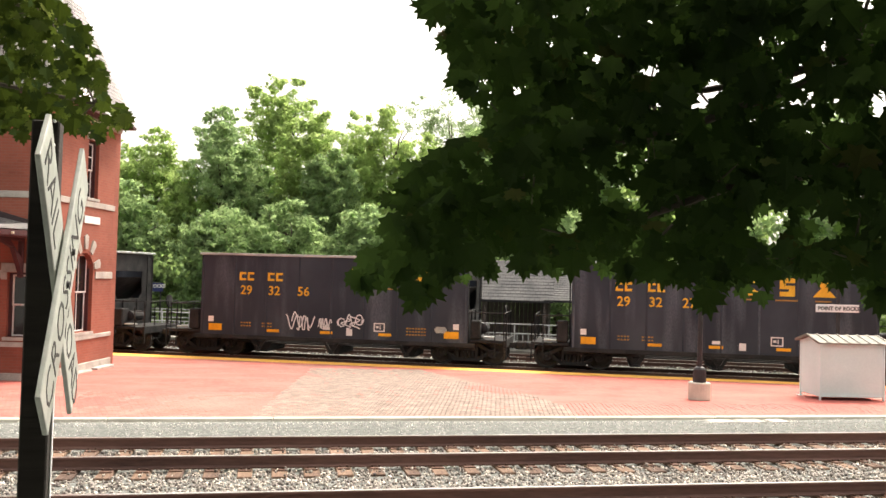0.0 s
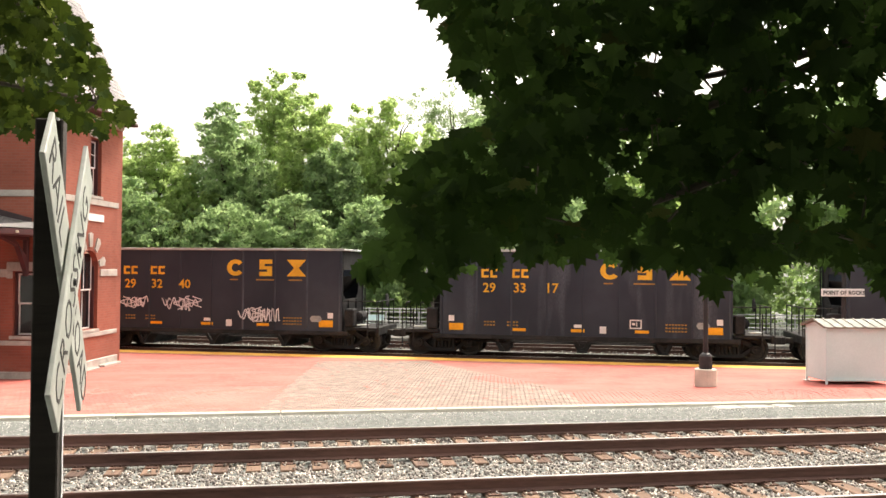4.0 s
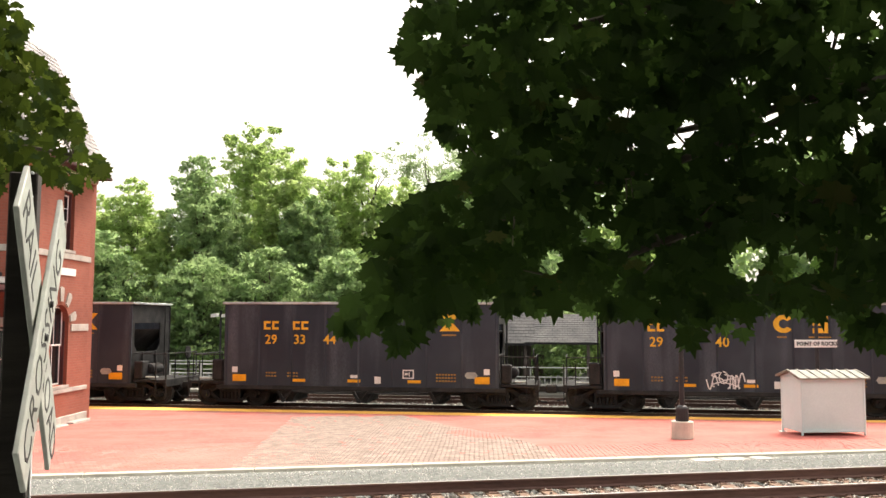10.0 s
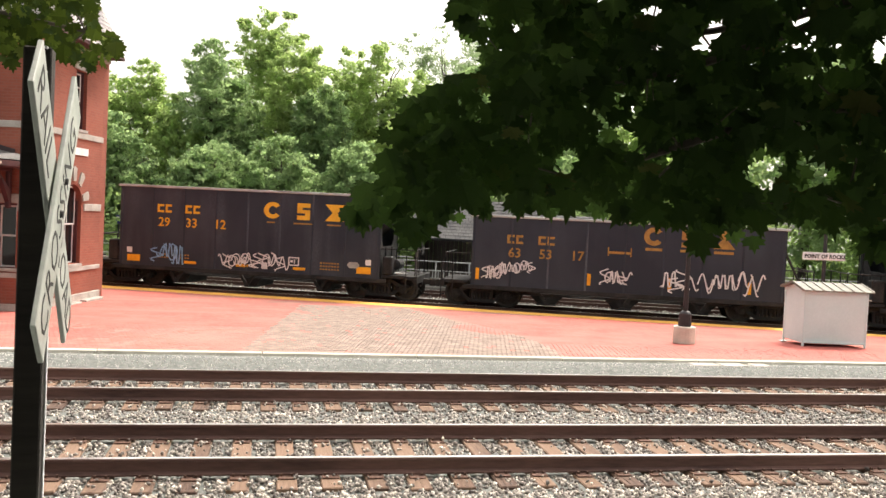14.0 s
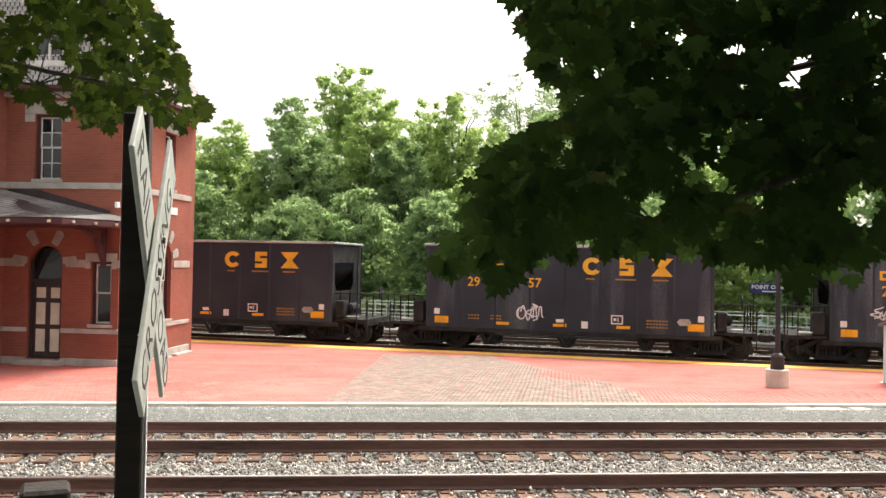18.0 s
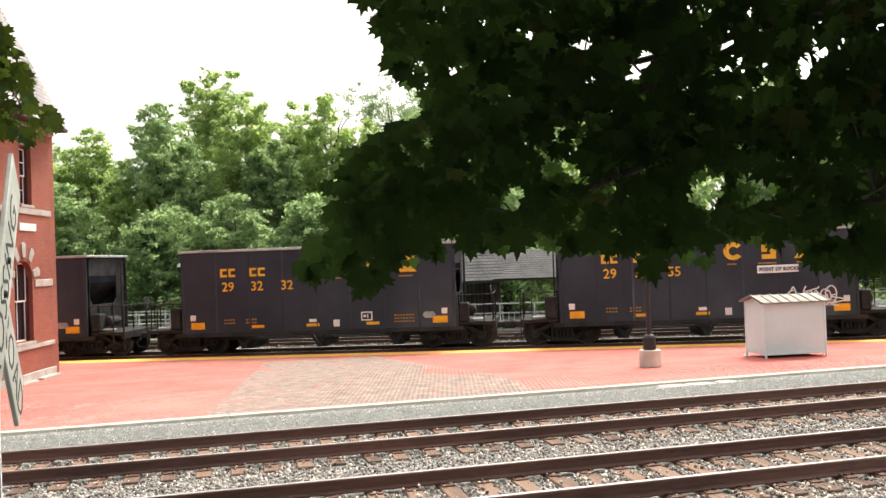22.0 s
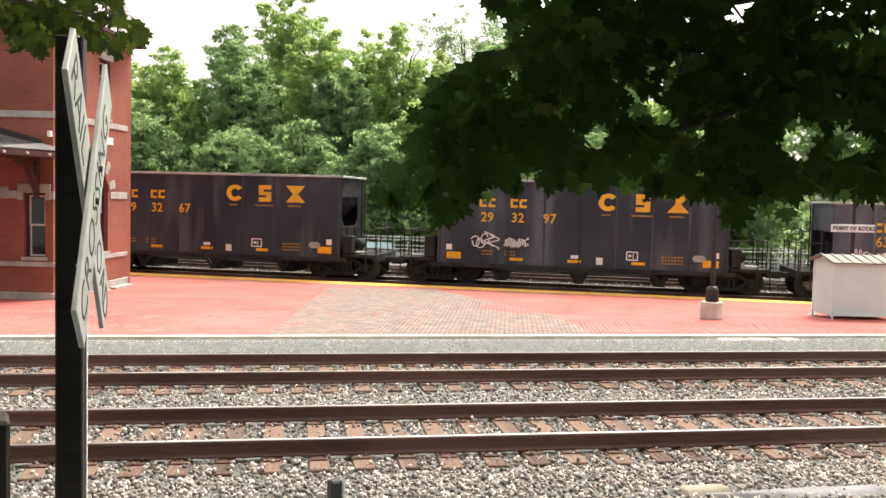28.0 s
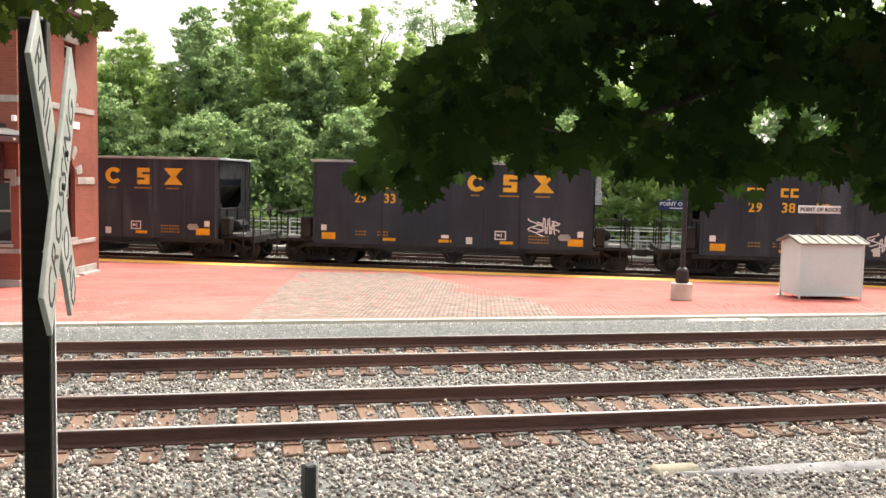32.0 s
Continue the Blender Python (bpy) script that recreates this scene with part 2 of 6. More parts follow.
M_LETTER = mottled("yellow_lettering", (0.60, 0.32, 0.02), (0.84, 0.50, 0.05), scale=2, fine=14, rough=0.6, bump=0.0)
M_OLDLETTER = mottled("faded_ochre_lettering", (0.20, 0.11, 0.03), (0.42, 0.25, 0.06), scale=4, fine=30, rough=0.7, bump=0.0)
M_ORANGE = mottled("orange_reflector", (0.62, 0.27, 0.01), (0.86, 0.42, 0.02), scale=3, fine=14, rough=0.5, bump=0.0)
M_SPRAY = mottled("white_spray_paint", (0.62, 0.64, 0.66), (0.86, 0.87, 0.88), scale=3, fine=14, rough=0.6, bump=0.0)
M_SPRAYTEAL = mottled("teal_spray_paint", (0.10, 0.25, 0.22), (0.22, 0.42, 0.37), scale=3, fine=14, rough=0.6, bump=0.0)
M_SPRAYBLUE = mottled("blue_spray_paint", (0.12, 0.30, 0.55), (0.30, 0.55, 0.80), scale=3, fine=14, rough=0.6, bump=0.0)
M_BLUESIGN = mottled("blue_sign", (0.013, 0.018, 0.075), (0.026, 0.036, 0.13), scale=2, fine=20, rough=0.5, bump=0.0)
M_BLACKLETTER = mottled("black_lettering", (0.012, 0.012, 0.012), (0.03, 0.03, 0.03), scale=4, fine=30, rough=0.6, bump=0.0)
M_BARK = mottled("bark", (0.03, 0.024, 0.018), (0.12, 0.10, 0.08), scale=3, fine=20, rough=0.95, bump=0.7, stretch=(1, 1, 0.25))


def car_paint(name, dark, mid, light, streak_sheen):
    """Grimy paint: grain, large dust clouds and pale runs down the panels, with painted-in sheen."""
    def build(n, l, b):
        tc, oi = n.new("ShaderNodeTexCoord"), n.new("ShaderNodeObjectInfo")
        off = n.new("ShaderNodeVectorMath")
        off.operation = "ADD"
        mul = n.new("ShaderNodeMath")
        mul.operation = "MULTIPLY"
        mul.inputs[1].default_value = 37.0
        l.new(oi.outputs["Random"], mul.inputs[0])
        l.new(tc.outputs["Object"], off.inputs[0]), l.new(mul.outputs[0], off.inputs[1])
        noises = []
        for scale, detail, stretch in ((0.45, 4, (1, 1, 0.8)), (1.1, 3, (1, 1, 0.14)), (26, 3, (1, 1, 0.5))):
            mp, no = n.new("ShaderNodeMapping"), n.new("ShaderNodeTexNoise")
            mp.inputs["Scale"].default_value = stretch
            no.inputs["Scale"].default_value, no.inputs["Detail"].default_value = scale, detail
            l.new(off.outputs[0], mp.inputs[0]), l.new(mp.outputs[0], no.inputs[0])
            noises.append(no)
        base = ramp(n, [(0.35, dark), (0.55, mid), (0.75, light)])
        l.new(noises[0].outputs[0], base.inputs[0])
        runs = ramp(n, [(0.52, (0, 0, 0)), (0.72, (1, 1, 1))])
        l.new(noises[1].outputs[0], runs.inputs[0])
        grain = ramp(n, [(0.3, (0.25, 0.25, 0.25)), (0.7, (0.85, 0.85, 0.85))])
        l.new(noises[2].outputs[0], grain.inputs[0])
        fac = n.new("ShaderNodeMath")
        fac.operation = "MULTIPLY"
        often = n.new("ShaderNodeMath")
        often.operation = "MULTIPLY"
        l.new(runs.outputs[0], often.inputs[0]), l.new(oi.outputs["Random"], often.inputs[1])
        l.new(often.outputs[0], fac.inputs[0]), l.new(grain.outputs[0], fac.inputs[1])
        mx = n.new("ShaderNodeMix")
        mx.data_type = "RGBA"
        l.new(fac.outputs[0], mx.inputs[0]), l.new(base.outputs[0], mx.inputs[6])
        mx.inputs[7].default_value = (*streak_sheen, 1)
        l.new(mx.outputs[2], b.inputs["Base Color"])
        b.inputs["Roughness"].default_value, b.inputs["Specular IOR Level"].default_value = 0.6, 0.22
        bp = n.new("ShaderNodeBump")
        bp.inputs["Strength"].default_value, bp.inputs["Distance"].default_value = 0.12, 0.02
        l.new(noises[0].outputs[0], bp.inputs["Height"])
        l.new(bp.outputs[0], b.inputs["Normal"])
    return material(name, build)


M_CAR = car_paint("grimy_black_paint", (0.023, 0.030, 0.042), (0.034, 0.043, 0.057), (0.051, 0.063, 0.079), (0.20, 0.23, 0.265))
M_CARGREY = car_paint("grey_blue_paint", (0.075, 0.085, 0.105), (0.11, 0.123, 0.15), (0.155, 0.17, 0.195), (0.25, 0.26, 0.28))
M_CARDUST = car_paint("dusty_tan_grey_paint", (0.10, 0.125, 0.146), (0.17, 0.203, 0.225), (0.265, 0.30, 0.315), (0.44, 0.48, 0.48))
M_CHORD = mottled("bare_worn_steel_edge", (0.22, 0.24, 0.235), (0.52, 0.56, 0.54), scale=3, fine=14, rough=0.6, metal=0.3, bump=0.1, stretch=(0.3, 1, 1))


def brick_nodes(c1, c2, mortar, scale, w, h, gap, rough=0.9):
    """Small brickwork seen from far off, with worn faces and recessed joints."""
    def build(n, l, b):
        tc, mp, br = n.new("ShaderNodeTexCoord"), n.new("ShaderNodeMapping"), n.new("ShaderNodeTexBrick")
        l.new(tc.outputs["UV"], mp.inputs[0])
        mp.inputs["Scale"].default_value = (scale, scale, scale)
        br.inputs["Scale"].default_value = 1.0
        br.inputs["Brick Width"].default_value, br.inputs["Row Height"].default_value, br.inputs["Mortar Size"].default_value = w, h, gap
        br.inputs["Color1"].default_value, br.inputs["Color2"].default_value, br.inputs["Mortar"].default_value = (*c1, 1), (*c2, 1), (*mortar, 1)
        br.inputs["Bias"].default_value = -0.2
        l.new(mp.outputs[0], br.inputs["Vector"])
        no = n.new("ShaderNodeTexNoise")
        no.inputs["Scale"].default_value, no.inputs["Detail"].default_value = 0.55, 5
        l.new(tc.outputs["Object"], no.inputs[0])
        tint = ramp(n, [(0.3, (0.72, 0.70, 0.70)), (0.55, (1, 1, 1)), (0.75, (1.0, 0.93, 0.88))])
        l.new(no.outputs[0], tint.inputs[0])
        mx = n.new("ShaderNodeMix")
        mx.data_type, mx.blend_type = "RGBA", "MULTIPLY"
        mx.inputs[0].default_value = 1.0
        l.new(br.outputs[0], mx.inputs[6]), l.new(tint.outputs[0], mx.inputs[7])
        l.new(mx.outputs[2], b.inputs["Base Color"])
        b.inputs["Roughness"].default_value, b.inputs["Specular IOR Level"].default_value = rough, 0.25
        bp = n.new("ShaderNodeBump")
        bp.inputs["Strength"].default_value, bp.inputs["Distance"].default_value, bp.invert = 0.5, 0.01, True
        l.new(br.outputs[1], bp.inputs["Height"])
        l.new(bp.outputs[0], b.inputs["Normal"])
    return build


M_BRICK = material("red_brick_wall", brick_nodes((0.31, 0.100, 0.068), (0.265, 0.082, 0.057), (0.28, 0.115, 0.085), 1.0, 0.215, 0.075, 0.009))


def paving_nodes(n, l, b):
    """Red paving far off: rows of small pavers, with old grey repairs in drifting patches."""
    tc, br = n.new("ShaderNodeTexCoord"), n.new("ShaderNodeTexBrick")
    br.inputs["Scale"].default_value = 1.0
    br.inputs["Brick Width"].default_value, br.inputs["Row Height"].default_value, br.inputs["Mortar Size"].default_value = 0.104, 0.206, 0.004
    br.inputs["Color1"].default_value, br.inputs["Color2"].default_value = (0.50, 0.138, 0.112, 1), (0.42, 0.107, 0.088, 1)
    br.inputs["Mortar"].default_value = (0.36, 0.10, 0.08, 1)
    l.new(tc.outputs["Object"], br.inputs["Vector"])
    mp, big, soft = n.new("ShaderNodeMapping"), n.new("ShaderNodeTexNoise"), n.new("ShaderNodeTexNoise")
    mp.inputs["Scale"].default_value = (0.45, 1.0, 1)
    mp.inputs["Rotation"].default_value = (0, 0, 0.35)
    big.inputs["Scale"].default_value, big.inputs["Detail"].default_value = 0.55, 6
    big.inputs["Roughness"].default_value = 0.68
    soft.inputs["Scale"].default_value, soft.inputs["Detail"].default_value = 0.9, 4
    l.new(tc.outputs["Object"], mp.inputs[0]), l.new(mp.outputs[0], big.inputs[0]), l.new(tc.outputs["Object"], soft.inputs[0])
    worn = ramp(n, [(0.48, (0, 0, 0)), (0.62, (0.85, 0.85, 0.85))])
    l.new(big.outputs[0], worn.inputs[0])
    mx = n.new("ShaderNodeMix")
    mx.data_type = "RGBA"
    l.new(worn.outputs[0], mx.inputs[0]), l.new(br.outputs[0], mx.inputs[6])
    mx.inputs[7].default_value = (0.29, 0.155, 0.13, 1)
    tint = ramp(n, [(0.3, (0.80, 0.78, 0.78)), (0.55, (1, 1, 1)), (0.8, (1.0, 1.0, 1.0))])
    l.new(soft.outputs[0], tint.inputs[0])
    m2 = n.new("ShaderNodeMix")
    m2.data_type, m2.blend_type = "RGBA", "MULTIPLY"
    m2.inputs[0].default_value = 1.0
    l.new(mx.outputs[2], m2.inputs[6]), l.new(tint.outputs[0], m2.inputs[7])
    l.new(m2.outputs[2], b.inputs["Base Color"])
    b.inputs["Roughness"].default_value, b.inputs["Specular IOR Level"].default_value = 0.85, 0.3


M_PAVING = material("red_paving", paving_nodes)


def leaf_material(name, stops, through_colour, amount, spec=0.15, rough=0.7):
    """Leaves: varied greens that let some light through."""
    def build(n, l, b):
        g = n.new("ShaderNodeNewGeometry")
        r = ramp(n, stops)
        l.new(g.outputs["Random Per Island"], r.inputs[0])
        l.new(r.outputs[0], b.inputs["Base Color"])
        b.inputs["Roughness"].default_value, b.inputs["Specular IOR Level"].default_value = rough, spec
        tr, mx = n.new("ShaderNodeBsdfTranslucent"), n.new("ShaderNodeMixShader")
        tr.inputs[0].default_value = (*through_colour, 1)
        mx.inputs[0].default_value = amount
        l.new(b.outputs[0], mx.inputs[1]), l.new(tr.outputs[0], mx.inputs[2])
        out = [x for x in n if x.type == "OUTPUT_MATERIAL"][0]
        l.new(mx.outputs[0], out.inputs[0])
    return material(name, build)


M_FAR = leaf_material("wood_leaves", [(0.0, (0.18, 0.268, 0.122)), (0.6, (0.24, 0.35, 0.145)), (1.0, (0.31, 0.445, 0.17))], (0.50, 0.65, 0.24), 0.58)
M_FARDEEP = leaf_material("deep_wood_leaves", [(0.0, (0.15, 0.238, 0.135)), (0.6, (0.20, 0.31, 0.16)), (1.0, (0.26, 0.38, 0.18))], (0.42, 0.57, 0.26), 0.58)
# aerial haze mixed into the greens of the farthest trees: paler and greyer
M_FARHAZE = leaf_material("hazed_distant_leaves", [(0.0, (0.20, 0.28, 0.16)), (1.0, (0.32, 0.41, 0.23))], (0.34, 0.46, 0.22), 0.4)
# the shade low in the wood is in this colour, darker than the trees
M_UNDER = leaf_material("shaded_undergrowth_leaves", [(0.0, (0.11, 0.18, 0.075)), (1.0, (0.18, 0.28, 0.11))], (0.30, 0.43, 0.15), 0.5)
# crown shade put into the colour: near-black greens for the overhanging boughs
M_MAPLESHADE = leaf_material("shaded_maple_leaves", [(0.0, (0.021, 0.033, 0.017)), (0.70, (0.033, 0.052, 0.022)), (0.95, (0.052, 0.088, 0.026)), (1.0, (0.08, 0.048, 0.027))], (0.07, 0.14, 0.028), 0.22, 0.0, 0.9)
# sunlight painted in: dark greens with a bright yellow-green tail for lit leaves
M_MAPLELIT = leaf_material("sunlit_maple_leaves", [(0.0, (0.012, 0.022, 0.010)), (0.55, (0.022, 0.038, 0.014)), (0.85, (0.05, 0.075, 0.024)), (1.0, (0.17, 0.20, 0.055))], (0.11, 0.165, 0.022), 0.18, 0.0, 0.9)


def glass_nodes(n, l, b):
    b.inputs["Base Color"].default_value = (0.015, 0.016, 0.018, 1)
    b.inputs["Roughness"].default_value, b.inputs["Specular IOR Level"].default_value = 0.06, 0.6
    no, bp, tc = n.new("ShaderNodeTexNoise"), n.new("ShaderNodeBump"), n.new("ShaderNodeTexCoord")
    no.inputs["Scale"].default_value = 2.5
    l.new(tc.outputs["Object"], no.inputs[0])
    bp.inputs["Strength"].default_value, bp.inputs["Distance"].default_value = 0.05, 0.05
    l.new(no.outputs[0], bp.inputs["Height"])
    l.new(bp.outputs[0], b.inputs["Normal"])


M_GLASS = material("dark_window_glass", glass_nodes)

# ---- plan ----
R4, R3, R2, R1 = 9.665, 11.17, 13.384, 14.889      # the two near tracks' rails, heads at z = 0
EDGE_Y, EDGE_Z = 17.05, -0.064                     # pale kerb of the platform
YC, YA = 31.879, -0.3434                           # the yellow edge by the train: a line turned from x
YZ = -0.40
UX, UY = math.cos(YA), math.sin(YA)
RAIL_Z = -0.42
TIE_GAP, TIE_0 = 0.4806, -1.609


def far_edge(x):
    return YC + math.tan(YA) * x


def plat_z(x, y):
    s = (y - EDGE_Y) / max(0.5, far_edge(x) - EDGE_Y)
    return EDGE_Z + (YZ - EDGE_Z) * min(1.0, max(0.0, s))


def along(s, off, z=0.0):
    """A place s metres along the train's line, off metres behind the yellow edge."""
    c = YC * math.cos(YA) + off
    return (s * UX - c * UY, s * UY + c * UX, z)


TURN = Matrix.Rotation(YA, 4, "Z")
TRACK = Matrix.Translation(along(0, 2.15, RAIL_Z)) @ TURN


def smooth(a, b, t):
    t = min(1.0, max(0.0, (t - a) / (b - a)))
    return t * t * (3 - 2 * t)


def ground_z(x, y):
    if y < 7.4:
        z = -0.40 + 1.3 * smooth(7.2, 1.5, y)
    elif y < R4 - 0.9:
        z = -0.40 + 0.165 * smooth(7.6, R4 - 0.9, y)
    elif y < R1 + 0.9:
        z = -0.235
    else:
        z = -0.235 + 0.135 * smooth(R1 + 0.8, R1 + 1.7, y)
    fy = far_edge(x)
    if y > EDGE_Y + 0.12:
        z = -0.62
    if y > fy:
        z = RAIL_Z - 0.18 + 0.35 * smooth(fy + 8.5, fy + 11, y)
    return z


# ---- ground ----
def ground():
    xs = [-900, -300, -120, -70] + [-45 + 1.5 * i for i in range(61)] + [70, 120, 300, 900]
    ys = [-700, -200, -60, -20, -8, -3, 0, 1, 2, 3, 4, 5, 6] + [6.4 + 0.27 * i for i in range(40)] + [17.2 + 0.95 * i for i in range(40)] + [57, 65, 90, 150, 400, 900]
    vs = [(x, y, ground_z(x, y) + 0.012 * noise.noise((x * 0.7, y * 0.9, 0))) for y in ys for x in xs]
    w = len(xs)
    fs = [(j * w + i, j * w + i + 1, (j + 1) * w + i + 1, (j + 1) * w + i) for j in range(len(ys) - 1) for i in range(w - 1)]
    tagged(part("ground", Mesh().add(vs, fs), M_GRAVEL, smooth=True), "grey gravel ground between the tracks and the wood", "ground", kind="structure")


ground()


def rail(x0, x1, y, z, m, label):
    """One rail: foot, web and head, with a worn running surface."""
    prof = [(-0.07, -0.18), (0.07, -0.18), (0.07, -0.165), (0.012, -0.14), (0.012, -0.045), (0.037, -0.035), (0.037, -0.012), (0.03, -0.004),
            (-0.03, -0.004), (-0.037, -0.012), (-0.037, -0.035), (-0.012, -0.045), (-0.012, -0.14), (-0.07, -0.165)]
    ob = part("rail", Mesh().prism([(y + p, z + q) for p, q in prof], "x", x0, x1), M_RAIL)
    tagged(ob, label, "rail", "rails of the tracks", "structure")
    ob.matrix_basis = m
    part("running_surface", Mesh().box(x0, x1, y - 0.030, y + 0.030, z - 0.004, z, 0.0), M_RAILHEAD, ob, "polished running surface")
    return ob


for yy in (R4, R3, R2, R1):
    rail(-60, 60, yy, 0.0, Matrix(), "rust-brown steel rail with a polished head on ties")
for off in (-0.7525, 0.7525, 3.25, 4.755):
    rail(-90, 70, off, 0.0, TRACK, "steel rail on the ballast beside the platform")


def tie_meshes(kinds, seed):
    """A few worn ties with split ends; two plates with spikes on each."""
    rng = random.Random(seed)
    out = []
    for _ in range(kinds):
        m = Mesh()
        w, e = 0.115 + rng.uniform(-0.008, 0.008), rng.uniform(-0.04, 0.04)
        m.box(-w, w, -1.28 + e, 1.28 + e, -0.36, -0.195, 0.012)
        c = rng.uniform(-0.05, 0.05)
        m.box(c - 0.004, c + 0.004, -1.2, -0.2, -0.2, -0.192)
        out.append(m.data("tie", M_TIE))
    return out


plate = Mesh()
plate.box(-0.09, 0.09, -0.19, 0.19, -0.195, -0.178, 0.004)
for sx in (-0.055, 0.055):
    for sy in (-0.1, 0.1):
        plate.box(sx - 0.012, sx + 0.012, sy - 0.012, sy + 0.022, -0.18, -0.150)
PLATE = plate.data("tie_plate", M_PLATE)
TIES = tie_meshes(5, 3)


def ties(name, y, m, x0, n, gap, label):
    bed = thing(name, m, label, "track", kind="structure")
    rng = random.Random(int(y * 10))
    for i in range(n):
        t = part("tie", rng.choice(TIES), None, bed, m=pose(x0 + gap * i + rng.uniform(-0.025, 0.025), y, rng.uniform(-0.012, 0.004), 0, 0, rng.uniform(-1.2, 1.2)))
        for s in (-0.7525, 0.7525):
            part("tie_plate", PLATE, None, t, m=pose(0, s, 0.002))


ties("track_1", (R4 + R3) / 2, Matrix(), TIE_0 - 12 * TIE_GAP, 46, TIE_GAP, "wooden ties of the near track in ballast")
ties("track_2", (R2 + R1) / 2, Matrix(), TIE_0 - 17 * TIE_GAP - 0.2, 58, TIE_GAP, "wooden ties of the second track in ballast")
ties("track_3", 0.0, TRACK, -22, 82, 0.52, "dark ties of the track under the train")
ties("track_4", 4.0, TRACK, -22, 82, 0.52, "dark ties of the track behind the train")


def stones(name, spots, sizes, mat, label, seed):
    """Loose crushed stones: many small uneven lumps in one mesh."""
    rng = np.random.default_rng(seed)
    n = len(spots)
    base = np.array([(1, 0, 0), (-1, 0, 0), (0, 1, 0), (0, -1, 0), (0, 0, 1), (0, 0, -1)], float)
    tri = np.array([(0, 2, 4), (2, 1, 4), (1, 3, 4), (3, 0, 4), (2, 0, 5), (1, 2, 5), (3, 1, 5), (0, 3, 5)])
    q = rng.normal(size=(n, 4))
    q /= np.linalg.norm(q, axis=1)[:, None]
    w, x, y, z = q.T
    rot = np.stack([1 - 2 * (y * y + z * z), 2 * (x * y - z * w), 2 * (x * z + y * w), 2 * (x * y + z * w), 1 - 2 * (x * x + z * z), 2 * (y * z - x * w),
                    2 * (x * z - y * w), 2 * (y * z + x * w), 1 - 2 * (x * x + y * y)], -1).reshape(n, 3, 3)
    v = base[None] * rng.uniform(0.65, 1.15, (n, 6, 1)) * sizes[:, None, None] * rng.uniform(0.5, 1.0, (n, 1, 3))
    v = np.einsum("nij,nkj->nki", rot, v) + spots[:, None, :]
    f = tri[None] + 6 * np.arange(n)[:, None, None]
    me = bpy.data.meshes.new(name)
    me.vertices.add(n * 6)
    me.vertices.foreach_set("co", v.ravel())
    me.loops.add(n * 24)
    me.loops.foreach_set("vertex_index", f.ravel().astype(np.int32))
    me.polygons.add(n * 8)
    me.polygons.foreach_set("loop_start", np.arange(0, n * 24, 3, dtype=np.int32))
    me.update()
    me.validate()
    me.materials.append(mat)
    return tagged(new(name, me), label, "ballast", kind="stuff")


def near_ballast():
    rng = np.random.default_rng(11)
    n = 78000
    y = 7.3 + (R1 + 1.0 - 7.3) * rng.random(n) ** 1.15
    x = y * rng.uniform(-0.50, 0.96, n)
    z = np.array([ground_z(a, b) for a, b in zip(x, y)])
    size = rng.uniform(0.018, 0.049, n)
    # ties lie open between the rails, with stones heaped in the cribs
    for c, x0 in (((R4 + R3) / 2, TIE_0), ((R2 + R1) / 2, TIE_0 - 0.2)):
        inside = np.abs(y - c) < 1.30
        d = np.abs((x - x0 + TIE_GAP / 2) % TIE_GAP - TIE_GAP / 2)
        on = inside & (d < 0.125)
        z[on] -= 0.06
        keep = on & (rng.random(n) < 0.07)
        z[keep] += 0.11
        crib = inside & ~on
        z[crib] += 0.012
        size[crib & (rng.random(n) < 0.5)] *= 0.85
    for r in (R1, R2, R3, R4):
        z[np.abs(y - r) < 0.09] -= 0.08
    z += rng.uniform(-0.012, 0.022, n)
    stones("ballast", np.stack([x, y, z], -1), size, M_STONE, "pale grey crushed stone ballast heaped round the ties", 5)
    m = 11000
    s, off = rng.uniform(-24, 20, m), rng.uniform(0.05, 7.6, m)
    pts = np.array([along(a, b, RAIL_Z - 0.165) for a, b in zip(s, off)])
    pts[:, 2] += rng.uniform(-0.01, 0.05, m)
    stones("ballast", pts, rng.uniform(0.03, 0.06, m), M_STONE, "grey stone ballast under the train", 6)
    k = 5000
    y = rng.uniform(R1 + 0.9, EDGE_Y - 0.02, k)
    x = y * rng.uniform(-0.5, 0.9, k)
    pts = np.stack([x, y, np.array([ground_z(a, b) for a, b in zip(x, y)]) + 0.002], -1)
    stones("gravel", pts, rng.uniform(0.008, 0.026, k), M_CHIP, "loose pale stones on the fine gravel strip", 7)


near_ballast()


def lane_patch(name, x0, x1, y0, y1, lift, mat, label, category, seed):
    """A low worn sheet with a ragged outline, bedded in the stones."""
    n, m = 40, Mesh()
    vs = []
    for i in range(n + 1):
        x = x0 + (x1 - x0) * i / n
        taper = min(1.0, i / 5.0, (n - i) / 5.0) if x1 < 12 else min(1.0, i / 5.0)
        mid, half = (y0 + y1) / 2, (y1 - y0) / 2 * (0.15 + 0.85 * taper)
        a, b = half * (1 + 0.5 * noise.noise((x * 2.3, seed, 0))), half * (1 + 0.5 * noise.noise((x * 2.7, seed, 4)))
        for y in (mid - a, mid - a * 0.5, mid + b * 0.5, mid + b):
            edge = y in (mid - a, mid + b)
            vs.append((x, y, ground_z(x, y) + (-0.02 if edge else lift + 0.006 * noise.noise((x * 3, y * 3, seed)))))
    fs = [(i * 4 + k, i * 4 + 4 + k, i * 4 + 5 + k, i * 4 + 1 + k) for i in range(n) for k in range(3)]
    tagged(part(name, m.add(vs, fs), mat, smooth=True), label, category, kind="structure")


